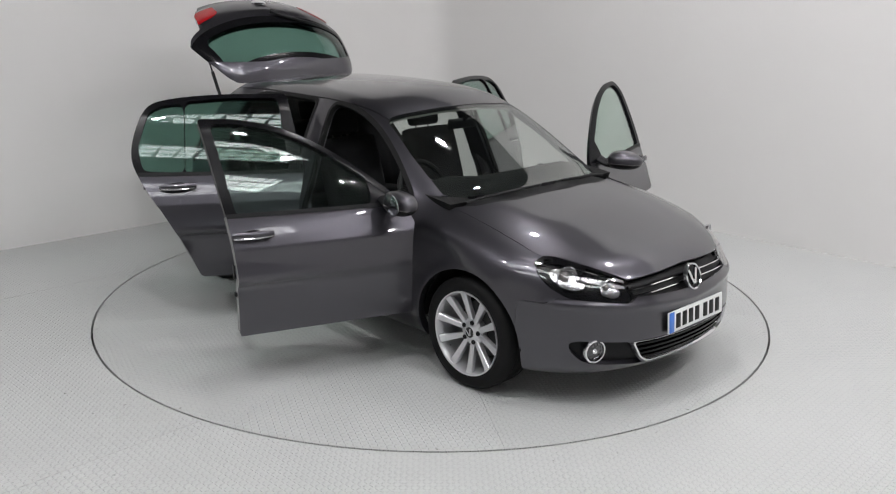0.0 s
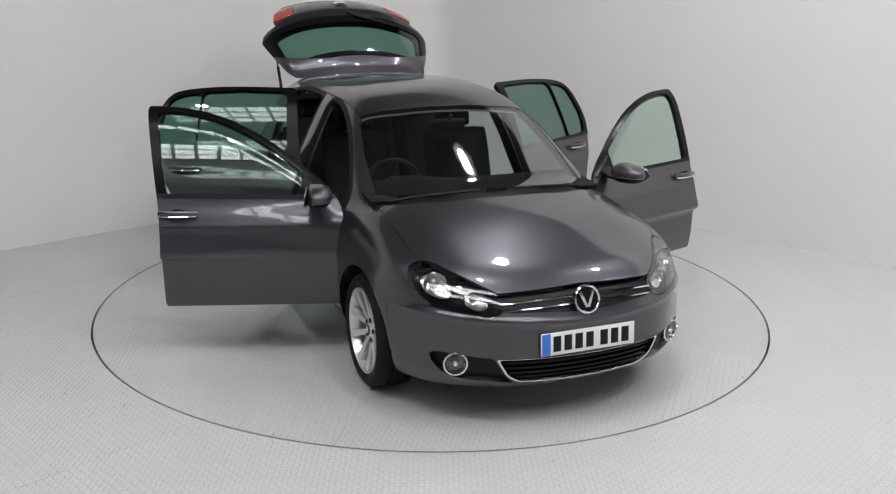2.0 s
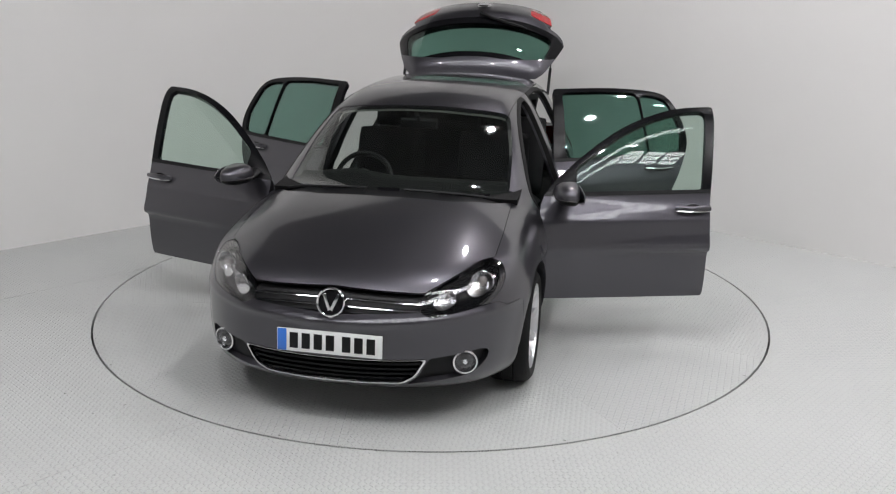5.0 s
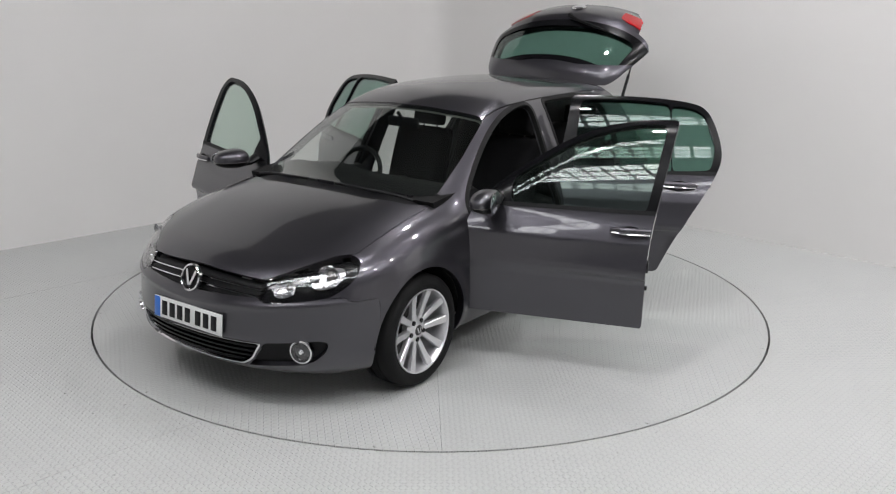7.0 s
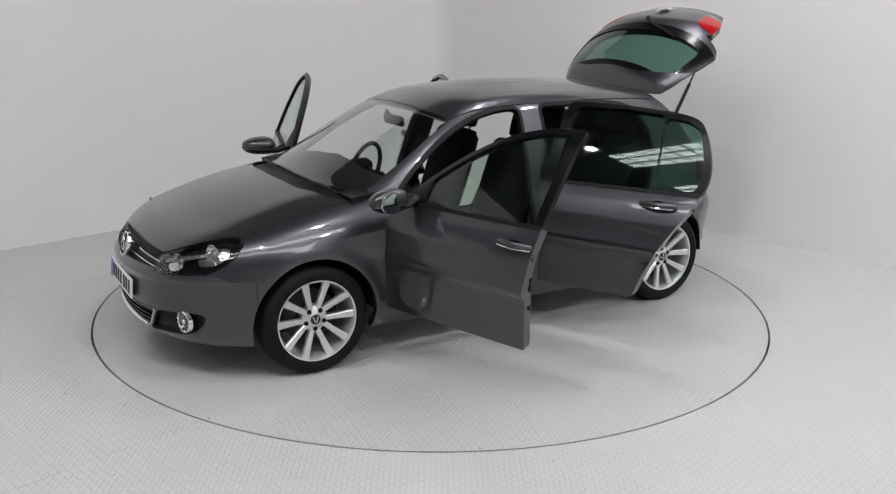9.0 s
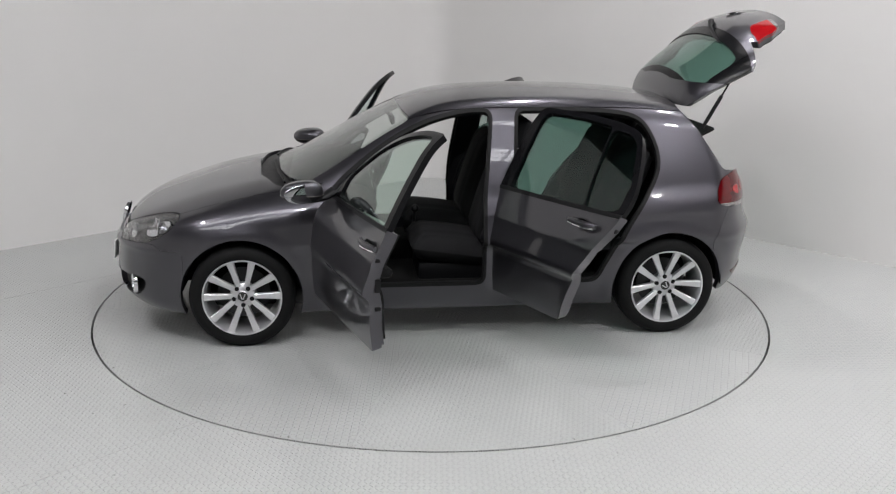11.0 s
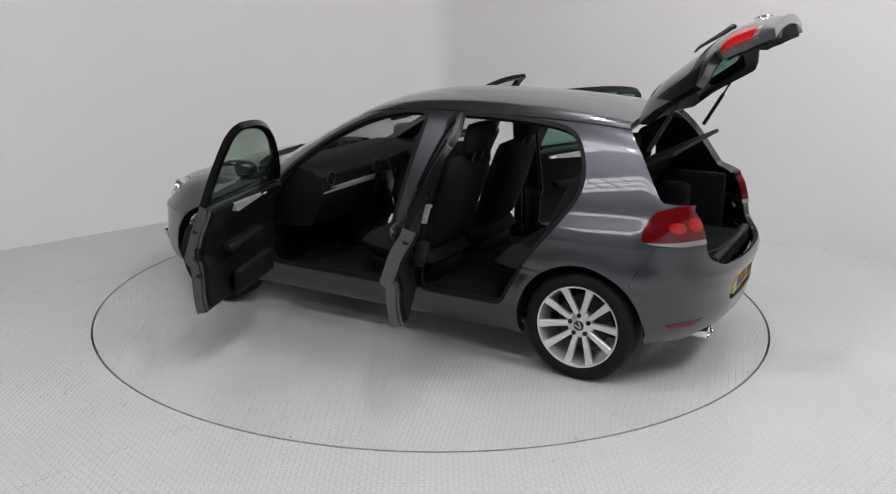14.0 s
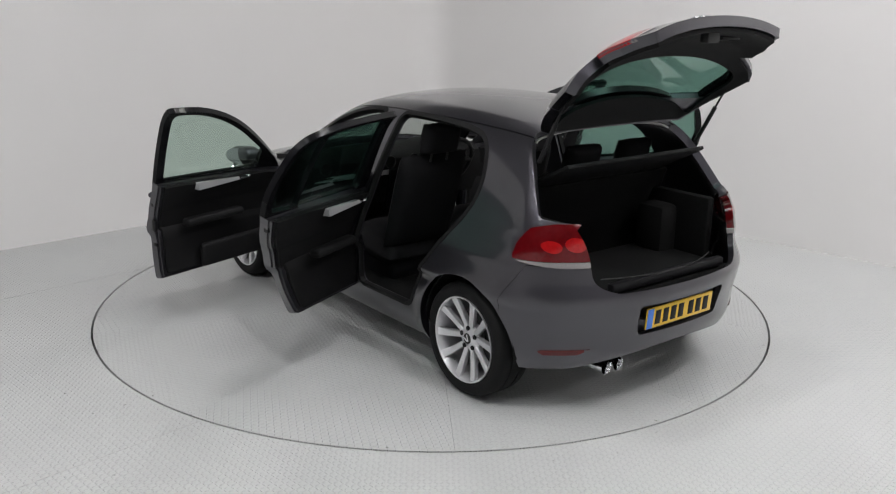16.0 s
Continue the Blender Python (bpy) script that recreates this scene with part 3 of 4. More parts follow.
ARCH_F = [(AXLE + 0.354 * math.cos(a), HUB_Z + 0.354 * math.sin(a)) for a in np.linspace(0, 2 * math.pi, 48, endpoint=False)]
ARCH_R = [(-AXLE + 0.354 * math.cos(a), HUB_Z + 0.354 * math.sin(a)) for a in np.linspace(0, 2 * math.pi, 48, endpoint=False)]
HATCH_SIDE = [(-1.405, 1.60), (-1.405, 1.36), (-1.50, 1.25), (-1.655, 1.010), (-1.80, 0.985), (-1.80, 0.60), (-2.3, 0.60), (-2.3, 1.60)]
HATCH_BACK = rounded([(-0.46, 0.655), (0.46, 0.655), (0.555, 0.70), (0.565, 0.86), (0.60, 0.985), (0.70, 1.005), (0.95, 1.010), (0.95, 1.7), (-0.95, 1.7), (-0.95, 1.010), (-0.70, 1.005), (-0.60, 0.985), (-0.565, 0.86), (-0.555, 0.70)], 0.05)
REAR_WINDOW = rounded([(-0.62, 1.085), (0.62, 1.085), (0.55, 1.335), (-0.55, 1.335)], 0.06)
# outlines in plan (x, y) and from the front (y, z)
BONNET_PLAN = rounded([(2.30, -0.42), (1.985, -0.42), (1.86, -0.54), (1.70, -0.632), (1.63, -0.70), (1.40, -0.704), (0.99, -0.690), (1.10, -0.60), (1.19, -0.38), (1.215, 0.0), (1.19, 0.38), (1.10, 0.60), (0.99, 0.690), (1.40, 0.704), (1.63, 0.70), (1.70, 0.632), (1.86, 0.54), (1.985, 0.42), (2.30, 0.42)], 0.03)
SCREEN_PLAN = rounded([(1.10, 0.0), (1.07, 0.35), (0.965, 0.665), (0.60, 0.630), (0.285, 0.565), (0.325, 0.30), (0.335, 0.0), (0.325, -0.30), (0.285, -0.565), (0.60, -0.630), (0.965, -0.665), (1.07, -0.35)], 0.05)
HEADLAMP = rounded([(0.415, 0.598), (0.398, 0.64), (0.426, 0.674), (0.545, 0.730), (0.633, 0.770), (0.691, 0.775), (0.745, 0.752), (0.768, 0.70), (0.757, 0.65), (0.712, 0.603), (0.60, 0.588), (0.47, 0.572)], 0.02)
GRILLE = rounded([(-0.415, 0.598), (0.0, 0.582), (0.415, 0.598), (0.43, 0.672), (0.0, 0.690), (-0.43, 0.672)], 0.012)
INTAKE = rounded([(-0.455, 0.376), (0.455, 0.376), (0.40, 0.285), (0.34, 0.248), (0.0, 0.240), (-0.34, 0.248), (-0.40, 0.285)], 0.02)
FOG_HOLE = rounded([(0.466, 0.376), (0.69, 0.392), (0.722, 0.378), (0.710, 0.33), (0.67, 0.285), (0.62, 0.263), (0.355, 0.238), (0.412, 0.282)], 0.015)
TAIL_LAMP = rounded([(-1.590, 0.815), (-1.592, 0.890), (-1.632, 0.962), (-1.73, 0.988), (-2.1, 0.975), (-2.1, 0.783), (-1.80, 0.783), (-1.63, 0.802)], 0.02)


def f_side(pts):
    return poly(pts, XZ)


def in_front(x0):
    return lambda v: x0 - v[:, 0]


def behind(x0):
    return lambda v: v[:, 0] - x0


def above(z0):
    return lambda v: z0 - v[:, 2]


def below(z0):
    return lambda v: v[:, 2] - z0


f_arch = either(f_side(ARCH_F), f_side(ARCH_R))
f_fdoor, f_rdoor = f_side(FRONT_DOOR), f_side(REAR_DOOR)
f_hatch = both(f_side(HATCH_SIDE), poly(HATCH_BACK, YZ))
f_screen = both(poly(SCREEN_PLAN, XY), above(0.95))
f_lampL = both(poly(HEADLAMP, YZ), in_front(1.62))
f_lampR = both(poly(mirrored(HEADLAMP), YZ), in_front(1.62))
f_lamps = either(f_lampL, f_lampR)
f_grille = both(poly(GRILLE, YZ), in_front(1.6))
f_intake = both(poly(INTAKE, YZ), in_front(1.6))
f_fogL = both(poly(FOG_HOLE, YZ), in_front(1.6))
f_fogR = both(poly(mirrored(FOG_HOLE), YZ), in_front(1.6))
f_nose = both(in_front(1.62), below(0.60), lambda v: v[:, 2] - 0.575 - 0.6 * np.clip(v[:, 0] - 1.75, 0, 0.05))
f_tailL = both(f_side(TAIL_LAMP), lambda v: 0.50 - v[:, 1])
f_tailR = both(f_side(TAIL_LAMP), lambda v: 0.50 + v[:, 1])
f_tails = either(f_tailL, f_tailR)
f_rbump = both(behind(-1.55), below(0.79), lambda v: v[:, 0] + 1.565 + 0.55 * np.maximum(v[:, 2] - 0.60, 0))
f_roof = both(lambda v: np.abs(v[:, 1]) - (0.565 - 0.03 * ((v[:, 0] + 0.4) / 1.0) ** 2), above(1.28))

car = tagged(new("car"), "dark grey metallic hatchback, doors and tailgate open, on a turntable", "car")
GAP = 0.0025
holes = either(f_side(FRONT_HOLE), f_side(REAR_HOLE))
f_bon = both(poly(BONNET_PLAN, XY), in_front(0.90), above(0.655))
f_cowl = both(poly([(0.88, 0.69), (1.03, 0.685), (1.25, 0.45), (1.28, 0.0), (1.25, -0.45), (1.03, -0.685), (0.88, -0.69)], XY), above(0.88), less(lambda v: np.full(len(v), -1.0), either(f_bon, f_screen)))
RECESS = rounded([(-0.31, 0.415), (0.31, 0.415), (0.33, 0.575), (-0.33, 0.575)], 0.03)
f_recess = both(poly(RECESS, YZ), behind(-1.7))

# fixed body: flanks with door openings, pillars, wings
frame_fields = [less(lambda v: np.full(len(v), -1.0), either(holes, f_arch, f_screen)),
                less(lambda v: np.full(len(v), -1.0), f_bon, GAP), less(lambda v: np.full(len(v), -1.0), f_cowl), less(lambda v: np.full(len(v), -1.0), f_hatch, GAP),
                less(lambda v: np.full(len(v), -1.0), f_tails), less(lambda v: np.full(len(v), -1.0), f_lamps),
                less(lambda v: np.full(len(v), -1.0), both(f_nose), GAP), less(lambda v: np.full(len(v), -1.0), f_rbump, GAP),
                less(lambda v: np.full(len(v), -1.0), f_grille), less(lambda v: np.full(len(v), -1.0), f_roof, 0.007), above(0.19)]
panel("side_frame", SKIN, frame_fields + [lambda v: -v[:, 1]], PAINT, car, 0.045)
panel("side_frame", SKIN, frame_fields + [lambda v: v[:, 1]], PAINT, car, 0.045)
panel("roof", SKIN, [f_roof, less(lambda v: np.full(len(v), -1.0), f_screen), less(lambda v: np.full(len(v), -1.0), f_hatch, GAP)], PAINT, car, 0.03)
panel("bonnet", SKIN, [f_bon, less(lambda v: np.full(len(v), -1.0), either(f_lamps, f_grille), GAP)], PAINT, car, 0.02)
panel("windscreen", SKIN, [f_screen], SCREEN, car, 0.004, lift=-0.003)
nose_cut = less(f_nose, either(f_intake, f_fogL, f_fogR, f_grille, f_lamps))
nose_src = refine(cut(*SKIN, 1.5 - SKIN[0][:, 0]))
tail_src = refine(cut(*SKIN, SKIN[0][:, 0] + 1.3))
front_bumper = panel("front_bumper", nose_src, [nose_cut, less(lambda v: np.full(len(v), -1.0), f_arch), above(0.185)], PAINT, car, 0.03)
rear_bumper = panel("rear_bumper", tail_src, [f_rbump, less(lambda v: np.full(len(v), -1.0), either(f_arch, f_hatch, f_tails, f_recess)), lambda v: 0.255 + 0.08 * np.clip(1 - (v[:, 1] / 0.62) ** 2, 0, 1) - v[:, 2]], PAINT, car, 0.03)
panel("plate_recess", SKIN, [grow(f_recess, 0.03)], PAINT, rear_bumper, 0.01, lift=-0.05)
for s in (1, -1):
    panel("roof_strip", SKIN, [above(1.2), grow(f_roof, 0.012), less(lambda v: np.full(len(v), -1.0), grow(f_roof, -0.012)), less(lambda v: np.full(len(v), -1.0), either(f_screen, f_hatch)), lambda v: -s * v[:, 1]], BLACK, car, 0.01, "black roof joint strip", lift=-0.006)
panel("cowl", SKIN, [f_cowl], BLACK, car, 0.03, "black plastic scuttle below the windscreen", lift=-0.022)
for f_h in (f_side(FRONT_HOLE), f_side(REAR_HOLE)):
    for half in (left, right):
        panel("door_seal", SKIN, [half, above(0.3), grow(f_h, 0.010), less(lambda v: np.full(len(v), -1.0), grow(f_h, -0.012))], RUBBER, car, 0.03, "black rubber door seal", lift=0.003)
ALL = lambda v: np.full(len(v), -1.0)


def swing(hx, hy, deg):
    return Matrix.Translation((hx, hy, 0)) @ Matrix.Rotation(radians(deg), 4, "Z") @ Matrix.Translation((-hx, -hy, 0))


def mirror_mesh(bm, side):
    if side < 0:
        for v in bm.verts:
            v.co.y *= -1
        bmesh.ops.reverse_faces(bm, faces=bm.faces)
    return bm


def place_bm(bm, m):
    bmesh.ops.transform(bm, matrix=m, verts=bm.verts)
    return bm


BELT = 0.935


def belt(v):
    return v[:, 2] - (BELT - 0.02 * np.clip(v[:, 0], -2, 1))


def handle_bm(x, z, side):
    """Bar handle on the flank at x, z: a recess plate and a bowed grip."""
    y = float(WIDTH(x) + FLANK(z))
    bm = bmesh.new()
    pts = [(x + 0.105 - 0.21 * k / 8, y + 0.012 + 0.020 * math.sin(math.pi * k / 8), z + 0.012) for k in range(9)]
    tube(bm, pts, [0.013, 0.017, 0.018, 0.019, 0.019, 0.019, 0.018, 0.017, 0.013], 10, squash=(0.8, 1.1))
    return mirror_mesh(bm, side)


def outside_mirror(ob, m, side):
    """Painted cap over a black lower shell, on a foot at the window's front corner."""
    c = Matrix.Translation((0.695, 0.965, 0.958)) @ Matrix.Rotation(radians(-8), 4, "Z")

    def shell(low, high, swell):
        bm = bmesh.new()
        bmesh.ops.create_uvsphere(bm, u_segments=32, v_segments=20, radius=1.0)
        for v in bm.verts:
            x, y, z = (math.copysign(abs(q) ** 0.78, q) for q in v.co)
            depth = 0.098 if x > 0 else 0.045
            v.co = Vector((x * depth * (1 - 0.22 * y), y * 0.118, z * 0.066 * (1 - 0.14 * y) * (1 if z > 0 else 0.9))) * swell
            v.co.z = min(max(v.co.z, low), high)
        return place_bm(bm, c)
    cap = part("mirror_housing", place_bm(mirror_mesh(shell(-0.010, 1, 1.0), side), m), PAINT, ob, "grey painted mirror cap over a black shell")
    part("lower_shell", place_bm(mirror_mesh(shell(-1, -0.016, 0.97), side), m), BLACK, cap, "black lower shell")
    part("indicator", place_bm(mirror_mesh(shell(-0.0145, -0.0105, 1.015), side), m), CLEARLENS, cap, "clear indicator strip")
    bm = bmesh.new()
    bmesh.ops.create_uvsphere(bm, u_segments=24, v_segments=10, radius=1.0)
    for v in bm.verts:
        v.co = Vector((v.co.x * 0.010, v.co.y * 0.104, v.co.z * 0.054))
    place_bm(bm, c @ Matrix.Translation((-0.040, 0.002, 0.002)) @ Matrix.Rotation(radians(12), 4, "Z") @ Matrix.Rotation(radians(6), 4, "Y"))
    part("mirror_glass", place_bm(mirror_mesh(bm, side), m), MIRROR, cap, "oval mirror glass")
    bm = bmesh.new()
    tube(bm, [(0.70, 0.775, 0.955), (0.70, 0.83, 0.928), (0.695, 0.90, 0.920), (0.69, 0.96, 0.925)], [0.05, 0.042, 0.038, 0.030], 12, squash=(1.0, 0.55))
    part("mirror_arm", place_bm(mirror_mesh(bm, side), m), BLACK, ob)


def door(front, side, deg):
    outline, pane = (f_fdoor, FRONT_PANE) if front else (f_rdoor, REAR_PANE)
    hx, hy = (0.845, 0.835) if front else (-0.215, 0.835)
    m = swing(hx, hy * side, -deg * side)
    half = left if side > 0 else right
    src = DOORSKIN[side]
    lower = grow(outline, -0.002)
    ob = panel("door", src, [half, lower, belt], PAINT, car, 0.05, "painted door, swung open", place=m)
    panes = [grow(f_side(pane), 0.014)] + ([] if front else [grow(f_side(QUARTER_PANE), 0.008)])
    up = lambda v: -belt(v) + 0.0
    panel("window_frame", src, [half, lower, up] + [less(ALL, f, 0.0) for f in panes], GLOSSBLACK, ob, 0.032, "black window frame", place=m)
    for f in panes:
        panel("window_pane", src, [half, f], GLASS if front else DARKGLASS, ob, 0.004, "green-tinted glass", lift=-0.012, place=m)
    panel("door_trim", src, [half, grow(outline, -0.032), grow(belt, -0.004)], TRIM, ob, 0.035, "black moulded inner trim", lift=-0.052, place=m)
    panel("door_shell", src, [half, grow(outline, -0.012), grow(belt, -0.004)], PAINT, ob, 0.02, "painted inner shell", lift=-0.048, place=m)
    panel("belt_trim", src, [half, grow(outline, -0.004), lambda v: belt(v) - 0.011, lambda v: -belt(v) - 0.011], BLACK, ob, 0.012, "black belt strip", lift=0.004, place=m)
    hxx = (-0.055, 0.835) if front else (-0.965, 0.875)
    bm = handle_bm(*hxx, side)
    part("handle", place_bm(bm, m), PAINT, ob, "grey grip with a chrome strip")
    y = float(WIDTH(hxx[0]) + FLANK(hxx[1]))
    # flat disc: the finger recess's shade is put into its black colour
    bm = bmesh.new()
    lathe(bm, [(0.0, 0.0), (0.044, 0.0), (0.048, 0.004)], 24, Matrix.Translation((hxx[0], y + 0.002, hxx[1] - 0.006)) @ Matrix.Diagonal((1.3, 1, 0.9, 1)))
    part("handle_recess_shade", place_bm(mirror_mesh(bm, side), m), BLACK, ob)
    bm = bmesh.new()
    tube(bm, [(hxx[0] + 0.10 - 0.2 * k / 8, y + 0.024 + 0.020 * math.sin(math.pi * k / 8), hxx[1] + 0.001) for k in range(9)], 0.0045, 6)
    part("handle_strip", place_bm(mirror_mesh(bm, side), m), CHROME, ob)
    # inner pull and arm rest
    x0, x1 = (0.42, 0.08) if front else (-0.38, -0.70)
    bm = bmesh.new()
    wedge = rounded([(x1, 0.856), (x0, 0.872), (x0, 0.890), (x1, 0.902)], 0.008)
    slab(bm, wedge, Matrix.Translation((0, 0.745, 0)) @ Matrix.Rotation(radians(90), 4, "X"), 0.045, 0.005)
    pull = part("inner_pull", place_bm(mirror_mesh(bm, side), m), SILVER, ob, "silver tapered pull strip")
    bm = bmesh.new()
    tube(bm, [(x0 - 0.01, 0.698, 0.880), (x0 + 0.04, 0.692, 0.884), (x0 + 0.075, 0.698, 0.886)], [0.010, 0.013, 0.008], 8)
    part("release_lever", place_bm(mirror_mesh(bm, side), m), CHROME, pull, "chrome release lever")
    x0, x1 = (0.52, -0.02) if front else (-0.35, -0.80)
    bm = bmesh.new()
    box(bm, (abs(x1 - x0) * 0.85, 0.075, 0.05), Matrix.Translation(((x0 + x1) / 2 - 0.03, 0.738, 0.665)), 0.022, 4)
    part("arm_rest", place_bm(mirror_mesh(bm, side), m), TRIM, ob)
    ex = -0.152 if front else -1.155
    ez = 0.66 if front else 0.90
    ey = float(WIDTH(ex) + FLANK(ez)) - 0.035
    for dz, h_ in (((0.0, 0.07), (0.13, 0.025), (-0.12, 0.02)) if front else ((0.0, 0.07),)):
        bm = bmesh.new()
        box(bm, (0.016, 0.030, h_), Matrix.Translation((ex + (0.10 * dz if not front else 0), ey, ez + dz)), 0.004)
        part("door_latch" if h_ > 0.05 else "rubber_plug", place_bm(mirror_mesh(bm, side), m), BLACK, ob)
    if front:
        bm = bmesh.new()
        box(bm, (0.54, 0.05, 0.15), Matrix.Translation((0.38, 0.748, 0.43)), 0.024, 4)
        part("door_pocket", place_bm(mirror_mesh(bm, side), m), TRIM, ob)
        outside_mirror(ob, m, side)
    return ob


def half_src(side):
    v, t = cut(*SKIN, (left if side > 0 else right)(SKIN[0]))
    v, t = cut(v, t, v[:, 0] - 0.95)
    return cut(v, t, -1.35 - v[:, 0])


DOORSKIN = {1: half_src(1), -1: half_src(-1)}
door(True, 1, 72)
door(True, -1, 72)
door(False, 1, 64.5)
door(False, -1, 64.5)

# ---- tailgate ----
HINGE = (-1.42, 1.388)
LIFT = Matrix.Translation((HINGE[0], 0, HINGE[1])) @ Matrix.Rotation(radians(90.5), 4, "Y") @ Matrix.Translation((-HINGE[0], 0, -HINGE[1]))
f_rwin = poly(REAR_WINDOW, YZ)
RWIN_OUT = rounded([(-0.74, 1.03), (0.74, 1.03), (0.62, 1.362), (-0.62, 1.362)], 0.05)
f_rout = both(poly(RWIN_OUT, YZ), behind(-1.555))
hatch_src = tail_src
f_hin = both(grow(f_hatch, -0.002), above(0.728), lambda v: np.abs(v[:, 1]) - 0.470 - np.maximum(v[:, 2] - 0.735, 0) * 0.8)
f_glasszone = both(f_rout, above(1.0))
tailgate = panel("tailgate", hatch_src, [f_hin, less(ALL, f_glasszone)], PAINT, car, 0.05, "raised tailgate, painted outer skin", place=LIFT)
panel("window_surround", hatch_src, [f_hin, f_glasszone, less(ALL, f_rwin)], GLOSSBLACK, tailgate, 0.04, place=LIFT)
panel("rear_window", hatch_src, [f_hin, f_rwin, behind(-1.5)], DARKGLASS, tailgate, 0.004, "green-tinted rear glass", lift=-0.006, place=LIFT)
panel("inner_trim", hatch_src, [grow(f_hin, -0.016), less(ALL, grow(f_rwin, 0.012))], TRIM, tailgate, 0.02, "black inner trim", lift=-0.052, place=LIFT)
LAMP_IN = rounded([(0.39, 0.79), (0.41, 0.93), (0.48, 0.955), (0.60, 0.955), (0.60, 0.79)], 0.02)
for s in (1, -1):
    pts = LAMP_IN if s > 0 else mirrored(LAMP_IN)
    panel("tail_lamp_inner", hatch_src, [f_hin, poly(pts, YZ), above(0.814), behind(-1.5)], RED, tailgate, 0.02, "red inner tail lamp", lift=0.004, place=LIFT)
    panel("clear_band", hatch_src, [f_hin, poly(pts, YZ), above(0.79), below(0.812), behind(-1.5)], CLEARLENS, tailgate, 0.02, "clear lower lens", lift=0.004, place=LIFT)
bm = bmesh.new()
lathe(bm, [(0.0, 0.012), (0.045, 0.012), (0.056, 0.006), (0.058, 0.0)], 32, Matrix.Translation((-1.962, 0, 0.86)) @ Matrix.Rotation(radians(90), 4, "Z") @ Matrix.Rotation(radians(12), 4, "X"))
part("badge", place_bm(bm, LIFT), CHROME, tailgate, "round chrome badge")
bm = bmesh.new()
tube(bm, [(-1.905, 0.0, 1.015), (-1.87, 0.10, 1.06), (-1.81, 0.34, 1.115), (-1.79, 0.40, 1.12)], [0.022, 0.012, 0.008, 0.006], 8)
part("rear_wiper", place_bm(bm, LIFT), BLACK, tailgate)

bm = bmesh.new()
box(bm, (0.05, 0.09, 0.05), Matrix.Translation((-1.88, 0, 0.79)), 0.008)
part("latch", place_bm(bm, LIFT), DARKMETAL, tailgate)
bm = bmesh.new()
box(bm, (0.03, 0.16, 0.05), Matrix.Translation((-1.875, -0.22, 0.85)), 0.012)
part("grip_recess", place_bm(bm, LIFT), GLOSSBLACK, tailgate)

# gas struts
for s in (1, -1):
    bm = bmesh.new()
    a, b = Vector((-1.535, 0.61 * s, 1.25)), Vector((-1.725, 0.615 * s, 1.612))
    tube(bm, [a, a.lerp(b, 0.55)], 0.012, 10)
    tube(bm, [a.lerp(b, 0.54), b], 0.006, 8)
    part("gas_strut", bm, BLACK, car, "black tailgate gas strut")

# ---- tail lamps, reflectors, plates, exhaust ----
lamp_src = tail_src
for s, f in ((1, f_tailL), (-1, f_tailR)):
    gate = less(ALL, f_hatch, 0.003)
    lamp = panel("tail_lamp", lamp_src, [grow(f, -0.002), gate, above(0.814)], DARKRED, car, 0.04, "red tail lamp with a clear lower band", lift=0.006)
    for cy_, cz_, ry_, rz_ in ((0.615, 0.892, 0.045, 0.034), (0.708, 0.882, 0.036, 0.028)):
        blk = [(s * (cy_ + ry_ * math.cos(a)), cz_ + rz_ * math.sin(a)) for a in np.linspace(0, 2 * math.pi, 24, endpoint=False)]
        panel("lamp_block", lamp_src, [grow(f, -0.01), gate, poly(blk, YZ), above(0.84)], BRIGHTRED, lamp, 0.01, "brighter red inner lens", lift=0.0075)
    panel("clear_band", lamp_src, [grow(f, -0.002), gate, below(0.812)], CLEARLENS, lamp, 0.04, "clear lower lens", lift=0.006)
    panel("reflector", lamp_src, [both(poly([(a * s, b) for a, b in [(0.555, 0.374), (0.61, 0.346), (0.745, 0.346), (0.775, 0.372)]], YZ), behind(-1.6))], DARKRED, rear_bumper, 0.01, "red bumper reflector", lift=0.004)


def plate(parent, x, z, tilt, back, material):
    m = Matrix.Translation((x, 0, z)) @ Matrix.Rotation(radians(180 if back else 0), 4, "Z") @ Matrix.Rotation(radians(tilt), 4, "Y")
    bm = bmesh.new()
    box(bm, (0.010, 0.52, 0.111), m, 0.003)
    ob = part("number_plate", bm, material, parent, "number plate with plain dark bars")
    bm = bmesh.new()
    box(bm, (0.004, 0.045, 0.107), m @ Matrix.Translation((0.0045, -0.234, 0)), 0.001)
    part("blue_band", bm, BLUE, ob)
    for y0 in (-0.175, -0.115, -0.055, 0.005, 0.085, 0.145, 0.205):
        bm = bmesh.new()
        box(bm, (0.004, 0.042 if y0 != 0.005 else 0.042, 0.076), m @ Matrix.Translation((0.0045, y0, 0)), 0.001)
        part("plain_bar", bm, BLACK, ob)


plate(front_bumper, 2.126, 0.442, -5, False, WHITE)
plate(rear_bumper, -1.978, 0.490, 4, True, YELLOW)
for y0 in (0.355, 0.44):
    bm = bmesh.new()
    lathe(bm, [(0.030, 0.0), (0.032, 0.10), (0.036, 0.11), (0.036, 0.0)], 24, Matrix.Translation((-1.79, y0, 0.252)) @ Matrix.Rotation(radians(90), 4, "Z"), closed=True)
    part("exhaust_tip", bm, CHROME, car, "chrome exhaust tip")

